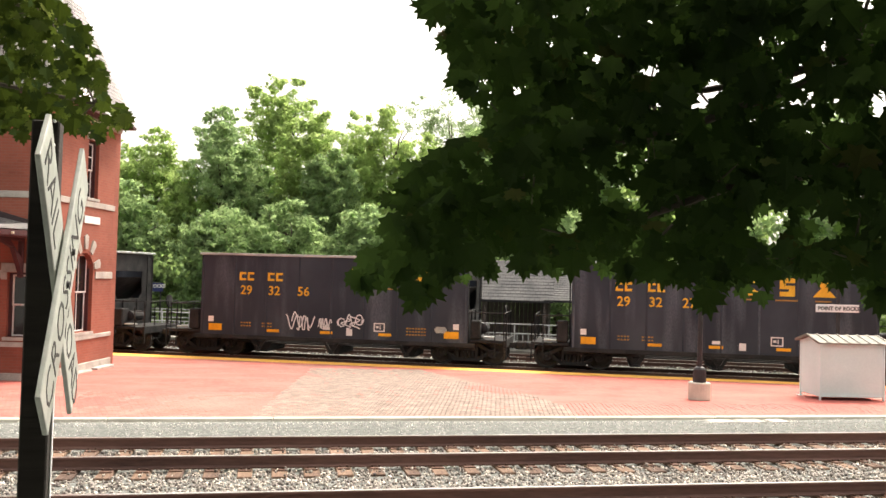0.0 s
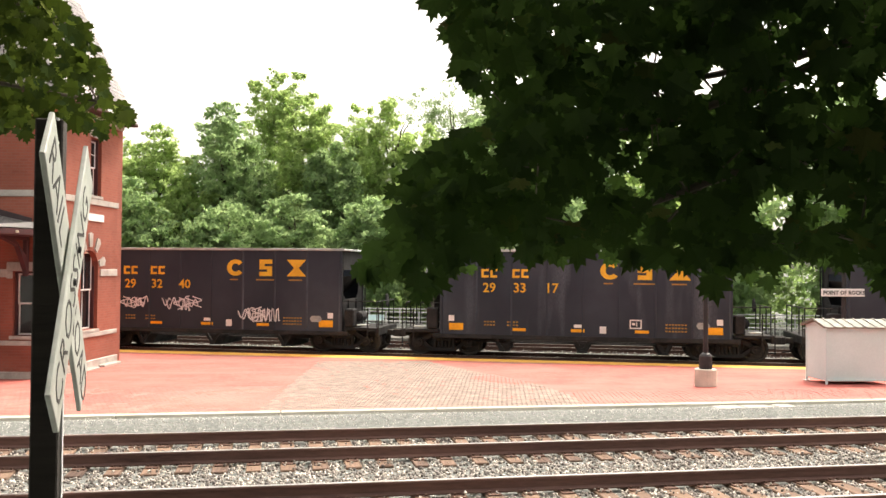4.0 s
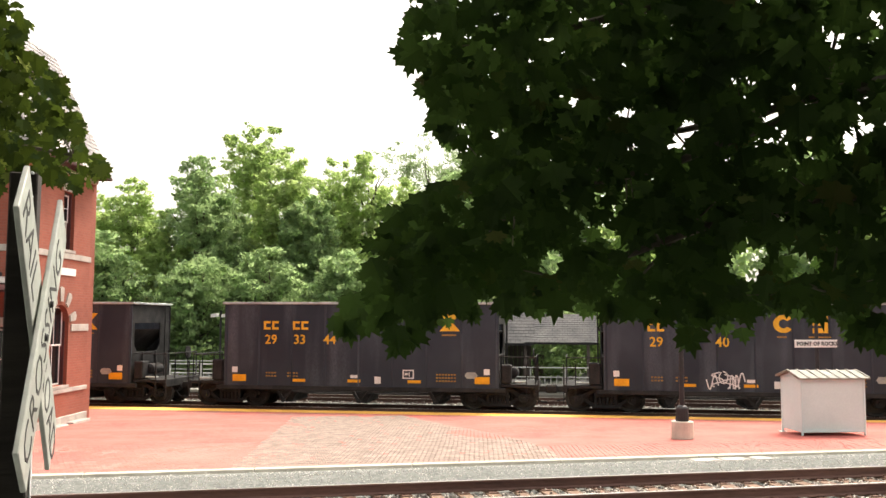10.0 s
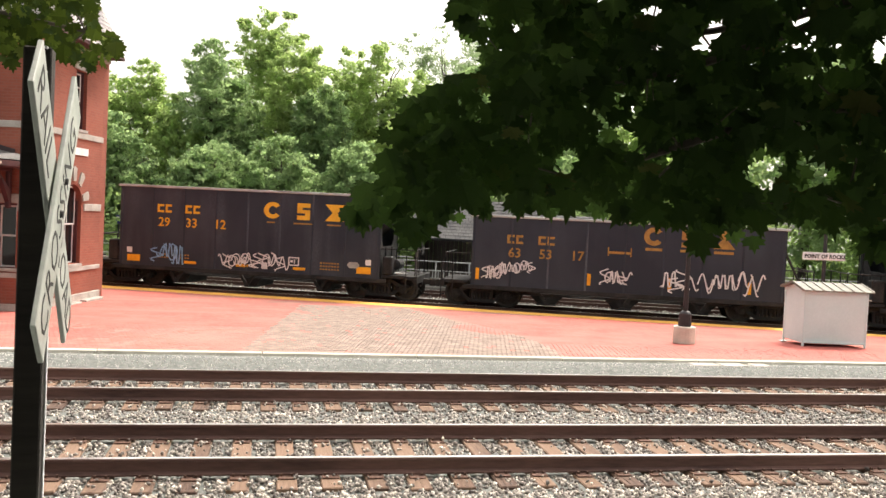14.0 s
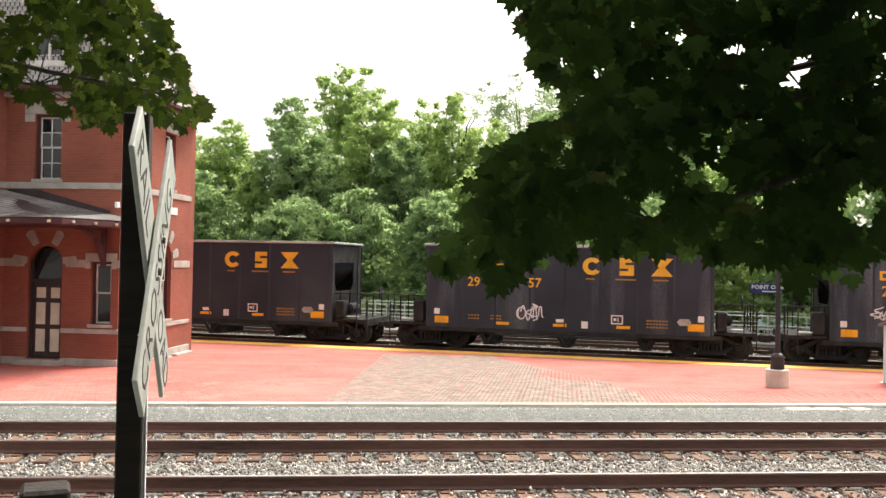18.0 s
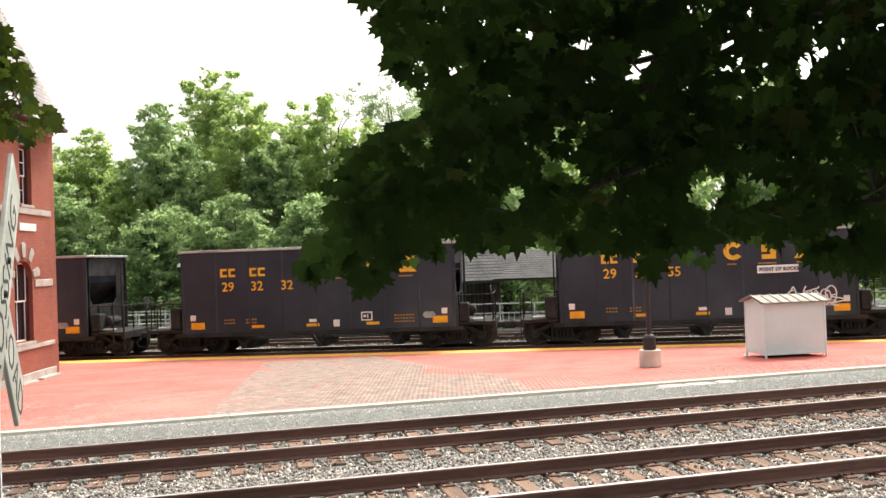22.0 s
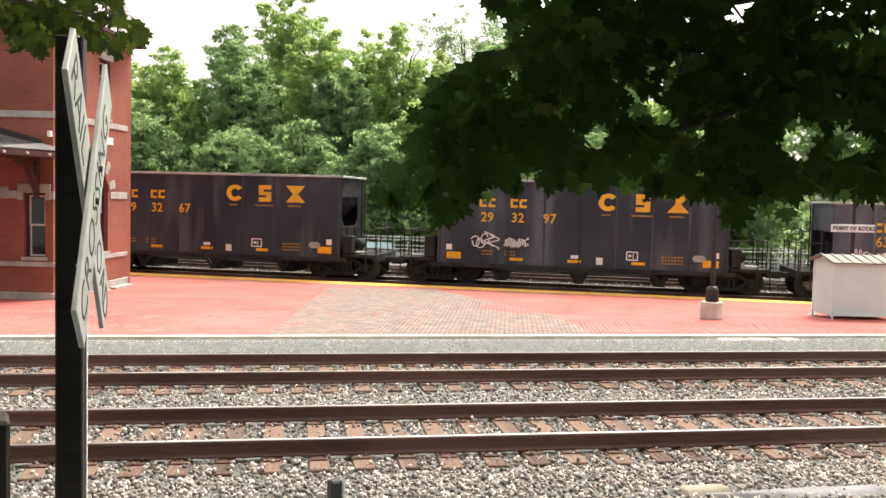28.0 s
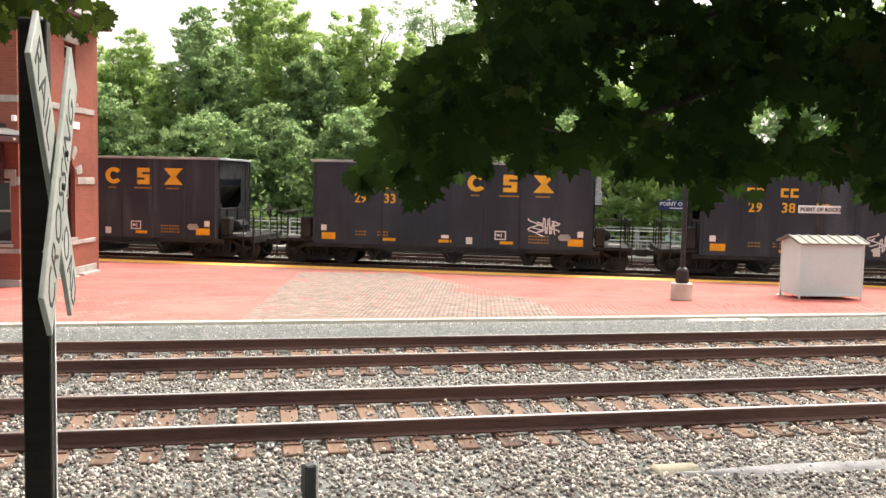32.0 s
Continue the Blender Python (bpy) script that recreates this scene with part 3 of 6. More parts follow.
lane_patch("lane_edge", 4.2, 14.0, 8.12, 8.38, 0.034, M_DUST, "pale dusty edge of the lane beside the ballast", "lane", 1.0)
lane_patch("lane_edge", 5.0, 14.0, 6.3, 7.8, 0.045, M_DUST, "pale dusty edge of the lane beside the ballast", "lane", 2.0)
lane_patch("sand_patch", 3.95, 4.5, 8.22, 8.46, 0.05, M_SAND, "small patch of yellow sand on the ballast", "sand", 3.0)


# ---- platform ----
def platform():
    xs = [-60 + 2.0 * i for i in range(61)]
    vs, fs = [], []
    n = 8
    for x in xs:
        for k in range(n + 1):
            y = EDGE_Y + 0.16 + (far_edge(x) - 1.04 - EDGE_Y - 0.16) * k / n
            vs.append((x, y, plat_z(x, y)))
    for i in range(len(xs) - 1):
        if far_edge(xs[i + 1]) < EDGE_Y + 2:
            break
        fs += [(i * (n + 1) + k, (i + 1) * (n + 1) + k, (i + 1) * (n + 1) + k + 1, i * (n + 1) + k + 1) for k in range(n)]
    ob = part("platform", Mesh().add(vs, fs), M_PAVING)
    return tagged(ob, "broad red brick-paved station platform between two tracks", "platform", kind="structure")


PLATFORM = platform()
for i in range(34):
    x0 = -60 + 3.0 * i
    if x0 > 40:
        break
    kb = part("kerb_stone", Mesh().box(x0 + 0.006, x0 + 2.994, EDGE_Y, EDGE_Y + 0.16, -0.5, EDGE_Z + 0.012, 0.012), M_CONCRETE, PLATFORM, "pale concrete kerb stone")
strip = Mesh()
strip.box(-50, 40, -1.10, 0.0, -0.62, YZ + 0.012, 0.01)
tagged(part("platform_edge_strip", strip, M_YELLOW, m=Matrix.Translation(along(0, 0)) @ TURN),
       "worn yellow warning strip along the platform edge", "edge strip", kind="structure")


def in_patch(x, y):
    """The old grey-brown pavers that fan out across the red platform."""
    left = -0.45 + (y - EDGE_Y) * 0.14
    right = 6.1 + 0.25 * math.sin((y - EDGE_Y) * 0.6) - 0.08 * max(0.0, y - 22) ** 1.6
    return left < x < right and y < far_edge(x) - 1.2


def pavers():
    """Brick pavers with open joints; the nearest are objects of their own, the rest one joined sheet."""
    rng = random.Random(9)
    brick = Mesh().box(-0.047, 0.047, -0.098, 0.098, -0.03, 0.006, 0.006).data("paver", M_PAVER_RED)
    grey = Mesh().box(-0.047, 0.047, -0.098, 0.098, -0.03, 0.007, 0.006).data("paver", M_PAVER_GREY)
    pale = Mesh().box(-0.047, 0.047, -0.098, 0.098, -0.03, 0.0065, 0.006).data("paver", M_PAVER_WORN)
    sheets = {M_PAVER_RED: [], M_PAVER_WORN: [], M_PAVER_GREY: []}
    placed = 0
    row = 0
    y = EDGE_Y + 0.27
    while y < 28.6:
        x = -7.0 if y < 21.5 else -1.2
        x += 0.05 * (row % 2)
        end = 17.0 if y < 19.5 else 7.2
        while x < end:
            patch = in_patch(x, y)
            near = y < EDGE_Y + 0.5 and 0.0 < x < 16.0
            if (patch or y < 19.5 or (y < 21.5 and x < 0)) and y < far_edge(x) - 0.6:
                drift = noise.noise((x * 0.45, y * 0.35, 3.0))
                blot = noise.noise((x * 0.38 + y * 0.3, y * 0.9, 8.0)) + 0.45 * noise.noise((x * 1.7, y * 1.9, 2.0))
                worn = patch and drift > -0.40 and rng.random() < 0.98
                faded = not patch and x < 3.0 and blot > 0.06 and rng.random() < 0.85
                z = plat_z(x, y) + rng.uniform(-0.003, 0.003)
                if near and placed < 290:
                    part("paver", grey if worn else pale if faded else brick, None, PLATFORM, m=pose(x, y, z, 0, 0, rng.uniform(-1, 1)))
                    placed += 1
                else:
                    sheets[M_PAVER_GREY if worn else M_PAVER_WORN if faded else M_PAVER_RED].append((x, y, z + (0.003 if worn else 0.0), rng.uniform(-0.003, 0.003)))
            x += 0.104
        y += 0.206
        row += 1
    for mat, spots in sheets.items():
        vs, fs = [], []
        for x, y, z, e in spots:
            n = len(vs)
            vs += [(x - 0.047, y - 0.098 + e, z + 0.006), (x + 0.047, y - 0.098 + e, z + 0.006), (x + 0.047, y + 0.098 + e, z + 0.006), (x - 0.047, y + 0.098 + e, z + 0.006),
                   (x - 0.049, y - 0.100 + e, z - 0.02), (x + 0.049, y - 0.100 + e, z - 0.02), (x + 0.049, y + 0.100 + e, z - 0.02), (x - 0.049, y + 0.100 + e, z - 0.02)]
            fs += [(n, n + 1, n + 2, n + 3), (n, n + 4, n + 5, n + 1), (n + 1, n + 5, n + 6, n + 2), (n + 2, n + 6, n + 7, n + 3), (n + 3, n + 7, n + 4, n)]
        me = bpy.data.meshes.new("pavers")
        me.from_pydata(vs, [], fs)
        me.materials.append(mat)
        ob = part("pavers", me, None, PLATFORM)
        ob["kind"] = "stuff"

# ---- station building ----
BLD = Matrix.Translation((-6.0, 23.82, 0)) @ Matrix.Rotation(radians(-12), 4, "Z")
STATION = thing("station", BLD, "two-storey red brick railway station with stone bands and slate roof", "building")


def planar_uv(me):
    """Brick courses run level round the walls."""
    uv = me.uv_layers.new(name="UVMap")
    for p in me.polygons:
        nx, ny, nz = (abs(c) for c in p.normal)
        for li in p.loop_indices:
            x, y, z = me.vertices[me.loops[li].vertex_index].co
            uv.data[li].uv = (x, y) if nz > 0.7 else (y, z) if nx > ny else (x, z)
    return me


def wall_mesh(u0, u1, z0, z1, thick, holes):
    """A wall along u with real openings (u0, u1, z0, z1); its outer face lies at 0, its body behind."""
    m = Mesh()
    us = sorted({u0, u1, *[h[0] for h in holes], *[h[1] for h in holes]})
    zs = sorted({z0, z1, *[h[2] for h in holes], *[h[3] for h in holes]})
    for a, b in zip(us, us[1:]):
        for c, d in zip(zs, zs[1:]):
            if not any(h[0] <= a and b <= h[1] and h[2] <= c and d <= h[3] for h in holes):
                m.box(a, b, 0, thick, c, d)
    return m


def wall(name, m, *args):
    me = wall_mesh(*args).data(name, M_BRICK)
    bm = bmesh.new()
    bm.from_mesh(me)
    bmesh.ops.remove_doubles(bm, verts=bm.verts, dist=0.0005)
    seen = {}
    for f in bm.faces:
        seen.setdefault(frozenset(v.index for v in f.verts), []).append(f)
    bmesh.ops.delete(bm, geom=[f for fs in seen.values() if len(fs) > 1 for f in fs], context="FACES_ONLY")
    bmesh.ops.recalc_face_normals(bm, faces=bm.faces)
    bm.to_mesh(me)
    bm.free()
    return part(name, planar_uv(me), None, STATION, m=m)


FRONT, SIDE = Matrix(), Matrix.Translation((0, 0, 0)) @ Matrix.Rotation(radians(90), 4, "Z")
BAY = Matrix.Translation((0, -1.15, 0))
BAYSIDE = Matrix.Translation((-3.46, -1.15, 0)) @ Matrix.Rotation(radians(77.3), 4, "Z")
BASE, TOP = -0.5, 7.0
DOOR, SMALL, UPPER = (-2.51, -1.57, -0.05, 2.94), (-0.76, -0.21, 0.89, 2.52), (-2.41, -1.68, 4.69, 6.40)
ARCH, ENDUP = (2.20, 3.32, 0.86, 3.12), (2.72, 3.45, 4.70, 6.35)
BAYWIN, BAYUP = (-4.88, -4.18, 0.86, 2.90), (-5.50, -4.66, 4.69, 6.05)
SIDEWIN, SIDEUP = (0.44, 0.86, 0.84, 2.62), (0.44, 0.86, 4.78, 6.28)
wall("wall", FRONT, -3.2, 0.0, BASE, TOP, 0.35, [DOOR, SMALL, UPPER])
wall("wall", SIDE, 0.35, 4.65, BASE, TOP, 0.35, [ARCH, ENDUP])
wall("wall", BAY, -9.0, -3.81, BASE, TOP, 0.35, [BAYWIN, BAYUP])
wall("wall", BAYSIDE, 0.0, 1.18, BASE, TOP, 0.35, [SIDEWIN, SIDEUP])
wall("wall", Matrix.Translation((0, 4.65, 0)), -14.0, 0.0, BASE, TOP, 0.35, [])
wall("wall", Matrix.Translation((-9, -1.15, 0)) @ Matrix.Rotation(radians(90), 4, "Z"), 0.35, 6.0, BASE, TOP, 0.35, [])
part("interior_floor", Mesh().box(-8.6, -0.4, 0.4, 4.6, 4.2, 4.3), M_DARKWOOD, STATION)


def arch_cut(w, z_top, rise, n=10):
    """The brick left in the two upper corners of an opening under a round arch."""
    r = w / 2
    pts = [(r * math.cos(math.pi * k / n), z_top - rise + rise * math.sin(math.pi * k / n)) for k in range(n + 1)]
    return pts


def arch_fill(hole, m, thick, rise):
    u0, u1, z0, z1 = hole
    pts = arch_cut(u1 - u0, z1, rise)
    c = (u0 + u1) / 2
    k = len(pts) // 2
    ms = Mesh()
    right = [(c + p[0], p[1]) for p in pts[:k + 1]] + [(u1, z1)]
    left = [(c + p[0], p[1]) for p in pts[k:]] + [(u0, z1)]
    for poly in (right, left):
        ms.prism(poly, "y", 0.0, thick)
    return part("arch_spandrel", planar_uv(ms.data("arch_spandrel", M_BRICK)), None, STATION, m=m)


def window(hole, m, cols, rows, arched=0.0, shade=False):
    """A sash window set back in its opening: dark reveal, casing, two sashes with bars, panes, sill."""
    u0, u1, z0, z1 = hole
    win = part("window", Mesh().box(u0 + 0.004, u0 + 0.05, 0.10, 0.30, z0, z1 - arched, 0.006).box(u1 - 0.05, u1 - 0.004, 0.10, 0.30, z0, z1 - arched, 0.006)
               .box(u0 + 0.05, u1 - 0.05, 0.10, 0.30, z1 - 0.05, z1 - 0.004 if not arched else z1 - 0.02, 0.006), M_MAROON, STATION, "dark red window casing", m=m)
    mid = (z0 + z1) / 2
    for k, (a, b, d) in enumerate(((z0 + 0.01, mid + 0.02, 0.20), (mid - 0.02, z1 - 0.05, 0.165))):
        f = Mesh()
        x0, x1, w = u0 + 0.055, u1 - 0.055, 0.045
        f.box(x0, x0 + w, d, d + 0.035, a, b, 0.005).box(x1 - w, x1, d, d + 0.035, a, b, 0.005)
        f.box(x0 + w, x1 - w, d, d + 0.035, a, a + w, 0.005).box(x0 + w, x1 - w, d, d + 0.035, b - w, b, 0.005)
        for c in range(1, cols):
            xx = x0 + (x1 - x0) * c / cols
            f.box(xx - 0.013, xx + 0.013, d + 0.004, d + 0.03, a + w, b - w)
        for r in range(1, rows):
            zz = a + (b - a) * r / rows
            f.box(x0 + w, x1 - w, d + 0.005, d + 0.029, zz - 0.013, zz + 0.013)
        sash = part("sash", f, M_SASH, win, "white painted sash")
        part("pane", Mesh().box(x0 + w, x1 - w, d + 0.015, d + 0.021, a + w, b - w), M_GLASS, win)
    if shade:
        part("blind", Mesh().box(u0 + 0.1, u1 - 0.1, 0.23, 0.24, mid + 0.3, z1 - 0.08), M_DOORDARK, win)
    part("window_sill", Mesh().box(u0 - 0.06, u1 + 0.06, -0.05, 0.2, z0 - 0.09, z0 - 0.002, 0.008), M_TRIMSTONE, win, "stone sill")
    return win


def stone(name, m, *b):
    return part(name, Mesh().box(*b, 0.012), M_TRIMSTONE, STATION, "grey stone", m=m)


window(SMALL, FRONT, 1, 1)
window(UPPER, FRONT, 2, 2)
window(BAYWIN, BAY, 2, 1, 0.0)
window(BAYUP, BAY, 2, 2)
window(SIDEWIN, BAYSIDE, 1, 1)
window(SIDEUP, BAYSIDE, 1, 2)
window(ARCH, SIDE @ Matrix.Translation((0, 0, 0)), 2, 1, 0.45)
window(ENDUP, SIDE, 2, 2)
arch_fill(ARCH, SIDE, 0.35, 0.45)
arch_fill(DOOR, FRONT, 0.35, 0.42)

# bands, broken by the openings
for m, u0, u1, gaps in ((FRONT, -3.2, 0.02, [(-2.51, -1.57)]), (SIDE, -0.02, 4.67, []), (BAY, -9.0, -3.44, []), (BAYSIDE, -0.02, 1.17, [])):
    spans = [(u0, u1)] if not gaps else [(u0, gaps[0][0] - 0.004), (gaps[0][1] + 0.004, u1)]
    for a, b in spans:
        stone("band", m, a, b, -0.045, 0.05, 0.64, 0.765)
        stone("plinth", m, a, b, -0.07, 0.05, BASE, -0.02)
    stone("band", m, u0, u1, -0.04, 0.05, 4.43, 4.60)
for m, a, b in ((FRONT, -3.2, -2.62), (FRONT, -1.46, -0.92), (FRONT, -0.06, 0.02), (SIDE, -0.02, 2.05), (SIDE, 3.46, 4.67), (BAY, -9.0, -5.0), (BAY, -4.06, -3.44), (BAYSIDE, 0.0, 0.34), (BAYSIDE, 0.96, 1.17)):
    stone("band", m, a, b, -0.03, 0.05, 2.37, 2.58)
stone("lintel", FRONT, -0.92, -0.06, -0.04, 0.06, 2.53, 2.76)
stone("lintel", FRONT, -0.92, -0.77, -0.035, 0.06, 2.34, 2.53)
stone("lintel", FRONT, -0.20, -0.06, -0.035, 0.06, 2.34, 2.53)
stone("lintel", FRONT, -2.70, -1.43, -0.04, 0.06, 6.41, 6.75)
stone("lintel", FRONT, -2.70, -2.42, -0.035, 0.06, 6.20, 6.41)
stone("lintel", FRONT, -1.67, -1.43, -0.035, 0.06, 6.20, 6.41)
stone("lintel", SIDE, 2.60, 3.58, -0.04, 0.06, 6.36, 6.65)
stone("lintel", BAY, -5.62, -4.54, -0.04, 0.06, 6.11, 6.35)


def voussoirs(m, c, z, r, angles):
    """Keystone and springers of a brick arch."""
    for a in angles:
        mm = m @ Matrix.Translation((c, 0, z)) @ Matrix.Rotation(radians(90 - a), 4, "Y")
        part("voussoir", Mesh().prism([(-0.09, r), (0.09, r), (0.13, r + 0.36), (0.0, r + 0.42), (-0.13, r + 0.36)], "y", -0.04, 0.06), M_TRIMSTONE, STATION, "grey stone", m=mm)


voussoirs(FRONT, -2.04, 2.52, 0.50, (2, 60, 120, 178))
voussoirs(SIDE, 2.76, 2.62, 0.60, (12, 55, 90, 125, 168))
voussoirs(BAY, -4.53, 2.6, 0.45, (10, 50, 90, 130, 170))

# double door under a round fanlight
DOORS = part("door", Mesh().box(-2.50, -2.44, 0.10, 0.26, -0.04, 2.55, 0.006).box(-1.64, -1.58, 0.10, 0.26, -0.04, 2.55, 0.006).box(-2.44, -1.64, 0.10, 0.26, 1.94, 2.04, 0.006),
             M_DOORDARK, STATION, "dark door frame")
for x0, x1 in ((-2.44, -2.042), (-2.038, -1.64)):
    leaf = part("door_leaf", Mesh().box(x0, x1, 0.16, 0.21, -0.03, 1.94, 0.005), M_DOORDARK, DOORS)
    for a, b in ((0.12, 0.72), (0.84, 1.42), (1.54, 1.82)):
        part("panel", Mesh().box(x0 + 0.09, x1 - 0.05, 0.145, 0.165, a, b, 0.008), M_CREAM, leaf, "cream door panel")
fan = [(-2.04 + 0.40 * math.cos(math.pi * k / 12), 2.50 + 0.38 * math.sin(math.pi * k / 12)) for k in range(13)]
part("fanlight", Mesh().prism([(-1.64, 2.05)] + fan + [(-2.44, 2.05)], "y", 0.2, 0.215), M_GLASS, DOORS, "dark fanlight")
part("door_step", Mesh().box(-2.7, -1.4, -0.35, 0.12, BASE, -0.06, 0.015), M_TRIMSTONE, STATION, "stone step")
for x0, x1, y0, y1 in ((0.02, 0.30, 1.9, 2.9), (0.02, 0.26, 3.3, 4.5)):
    part("splash_stone", Mesh().box(x0, x1, y0, y1, -0.4, -0.20, 0.02), M_TRIMSTONE, STATION, "pale stone slab")
part("sign_plate", Mesh().box(2.57, 3.62, -0.03, 0.0, 3.96, 4.17, 0.004), M_WHITE, STATION, "small white plate", m=SIDE)
part("wall_lamp", Mesh().box(-0.10, -0.01, -0.14, 0.0, 3.95, 4.10, 0.015), M_WHITE, STATION, "small white wall lamp")


def slate_slope(name, corners, rows, cols, seed, parent, eave=0.02):
    """A roof slope of overlapping slates; corners run eave left, eave right, ridge right, ridge left."""
    a, b, c, d = (Vector(p) for p in corners)
    nrm = (b - a).cross(d - a).normalized()
    base = Mesh().add([tuple(p - nrm * 0.05) for p in (a, b, c, d)] + [tuple(p - nrm * 0.10) for p in (a, b, c, d)],
                      [(0, 1, 2, 3), (7, 6, 5, 4), (0, 4, 5, 1), (1, 5, 6, 2), (2, 6, 7, 3), (3, 7, 4, 0)])
    roof = part(name, base, M_DOORDARK, parent, "slate roof slope")
    rng = random.Random(seed)
    m = Mesh()
    at = lambda u, v: (a * (1 - u) + b * u) * (1 - v) + (d * (1 - u) + c * u) * v
    for r in range(rows):
        v0, v1 = r / rows, min(1.0, (r + 1.25) / rows)
        shift = 0.5 * (r % 2)
        for k in range(cols + 1):
            u0, u1 = max(0.0, (k - shift) / cols), min(1.0, (k + 1 - shift) / cols - 0.004)
            if u1 - u0 < 0.002:
                continue
            lift = rng.uniform(0.0, 0.006)
            lo, hi = nrm * (0.012 + lift), nrm * -0.018
            p = [at(u0, v0) + lo, at(u1, v0) + lo, at(u1, v1) + hi, at(u0, v1) + hi]
            q = [x - nrm * 0.012 for x in p]
            m.add([tuple(x) for x in p + q], [(0, 1, 2, 3), (0, 4, 5, 1), (1, 5, 6, 2), (3, 7, 4, 0)])
    sl = part("slate_course", m, M_SLATE, roof, "grey slates")
    sl["kind"] = "stuff"
    return roof


EZ = 3.56
OUT = -2.75
slate_slope("canopy_roof", [(-9.0, OUT, EZ), (-2.9, OUT, EZ), (-3.46, -1.15, 4.43), (-9.0, -1.15, 4.43)], 13, 34, 1, STATION)
slate_slope("canopy_roof", [(-2.92, OUT, EZ), (-2.9, OUT, EZ), (-3.2, 0.0, 4.40), (-3.46, -1.15, 4.43)], 13, 4, 7, STATION)
slate_slope("canopy_roof", [(-2.9, OUT, EZ), (-0.1, OUT, EZ), (-0.30, 0.0, 3.78), (-3.2, 0.0, 4.40)], 14, 16, 2, STATION)
slate_slope("canopy_roof", [(-0.1, OUT, EZ), (0.60, 0.0, EZ + 0.02), (-0.28, 0.0, 3.78), (-0.30, -0.01, 3.78)], 14, 8, 3, STATION)
part("flashing", Mesh().prism([(-3.1, 4.30), (-0.3, 3.70), (-0.3, 3.88), (-2.3, 4.415), (-3.1, 4.415)], "y", -0.03, 0.0), M_DOORDARK, STATION, "dark lead flashing")
part("canopy_soffit", Mesh().prism([(-9.0, OUT + 0.08), (-0.18, OUT + 0.08), (0.60, -0.01), (-9.0, -0.01)], "z", EZ - 0.16, EZ - 0.09), M_MAROON, STATION, "dark red boarded soffit")
part("canopy_fascia", Mesh().box(-9.0, -0.1, OUT - 0.01, OUT + 0.05, EZ - 0.15, EZ - 0.02, 0.01), M_MAROON, STATION, "dark red fascia board")
part("canopy_fascia", Mesh().prism([(-0.14, OUT), (-0.06, OUT), (0.74, 0.0), (0.66, 0.0)], "z", EZ - 0.15, EZ - 0.02), M_MAROON, STATION, "dark red fascia board")
for i in range(8):
    x = -0.35 - 1.0 * i
    part("rafter_end", Mesh().box(x - 0.04, x + 0.04, OUT - 0.07, OUT - 0.02, EZ - 0.12, EZ - 0.06, 0.01), M_CREAM, STATION, "pale rafter end")
for k in range(4):
    x, y = 0.0 + 0.2 * k, OUT + 0.32 + 0.66 * k
    part("rafter_end", Mesh().box(x + 0.02, x + 0.08, y - 0.03, y + 0.03, EZ - 0.12, EZ - 0.06, 0.01), M_CREAM, STATION, "pale rafter end")
for x, y0 in ((-3.40, -1.15), (-0.4, 0.0)):
    br = Mesh()
    w, z = (0.13, 1.75) if y0 < 0 else (0.06, 2.4)
    br.box(x - w, x + w, -0.14, -0.01, z, 3.4, 0.02)
    br.prism([(-0.10, z + 0.1), (-0.10, z + 0.45), (-0.75, 3.36), (-1.35, 3.36), (-0.55, z + 0.75)], "x", x - w, x + w)
    br.box(x - w * 0.9, x + w * 0.9, -1.5, -0.05, 3.32, 3.42, 0.02)
    part("bracket", br, M_MAROON, STATION, "dark red timber bracket", m=Matrix.Translation((0, y0, 0)))

# upper roof: steep slate slopes behind a deep eave
part("eave", Mesh().box(-9.3, 0.45, -0.45, 5.1, 7.0, 7.10, 0.02), M_MAROON, STATION, "dark red boarded eave")
part("cornice", Mesh().box(-9.1, 0.14, -0.14, 4.8, 6.84, 7.0, 0.03), M_TRIMSTONE, STATION, "stone cornice")
slate_slope("roof", [(-9.3, -0.45, 7.1), (0.45, -0.45, 7.1), (-0.95, 0.8, 10.6), (-9.3, 0.8, 10.6)], 26, 64, 4, STATION)
slate_slope("roof", [(0.45, -0.45, 7.1), (0.45, 5.1, 7.1), (-0.95, 3.9, 10.6), (-0.95, 0.8, 10.6)], 26, 38, 5, STATION)
part("roof_top", Mesh().box(-9.3, -0.95, 0.8, 3.9, 10.5, 10.62, 0.03), M_SLATE, STATION)
slate_slope("bay_roof", [(-9.0, -1.65, 6.25), (-3.0, -1.65, 6.25), (-3.0, -0.30, 7.6), (-9.0, -0.30, 7.6)], 10, 30, 6, STATION)
dorm = part("dormer", Mesh().box(-2.45, -2.36, -0.28, 1.0, 7.62, 9.3, 0.01).box(-1.56, -1.47, -0.28, 1.0, 7.62, 9.3, 0.01).box(-2.36, -1.56, -0.27, 0.9, 7.62, 7.78, 0.01)
            .prism([(-2.65, 9.25), (-1.27, 9.25), (-1.96, 10.2)], "y", -0.45, 1.5), M_SASH, STATION, "pale dormer")
part("pane", Mesh().box(-2.36, -1.56, -0.15, -0.14, 7.78, 9.25), M_GLASS, dorm)
part("sash", Mesh().box(-1.99, -1.93, -0.2, -0.15, 7.78, 9.25).box(-2.36, -1.56, -0.2, -0.15, 8.45, 8.52), M_SASH, dorm)

# ---- the train ----
PITCH, SPEED, START = 13.47, 12.3, -13.48
TAG = 4.535
NEAR = -1.55
WHEEL_R = 0.457
SAG = 0.13                                         # loaded springs: the bodies ride this much lower


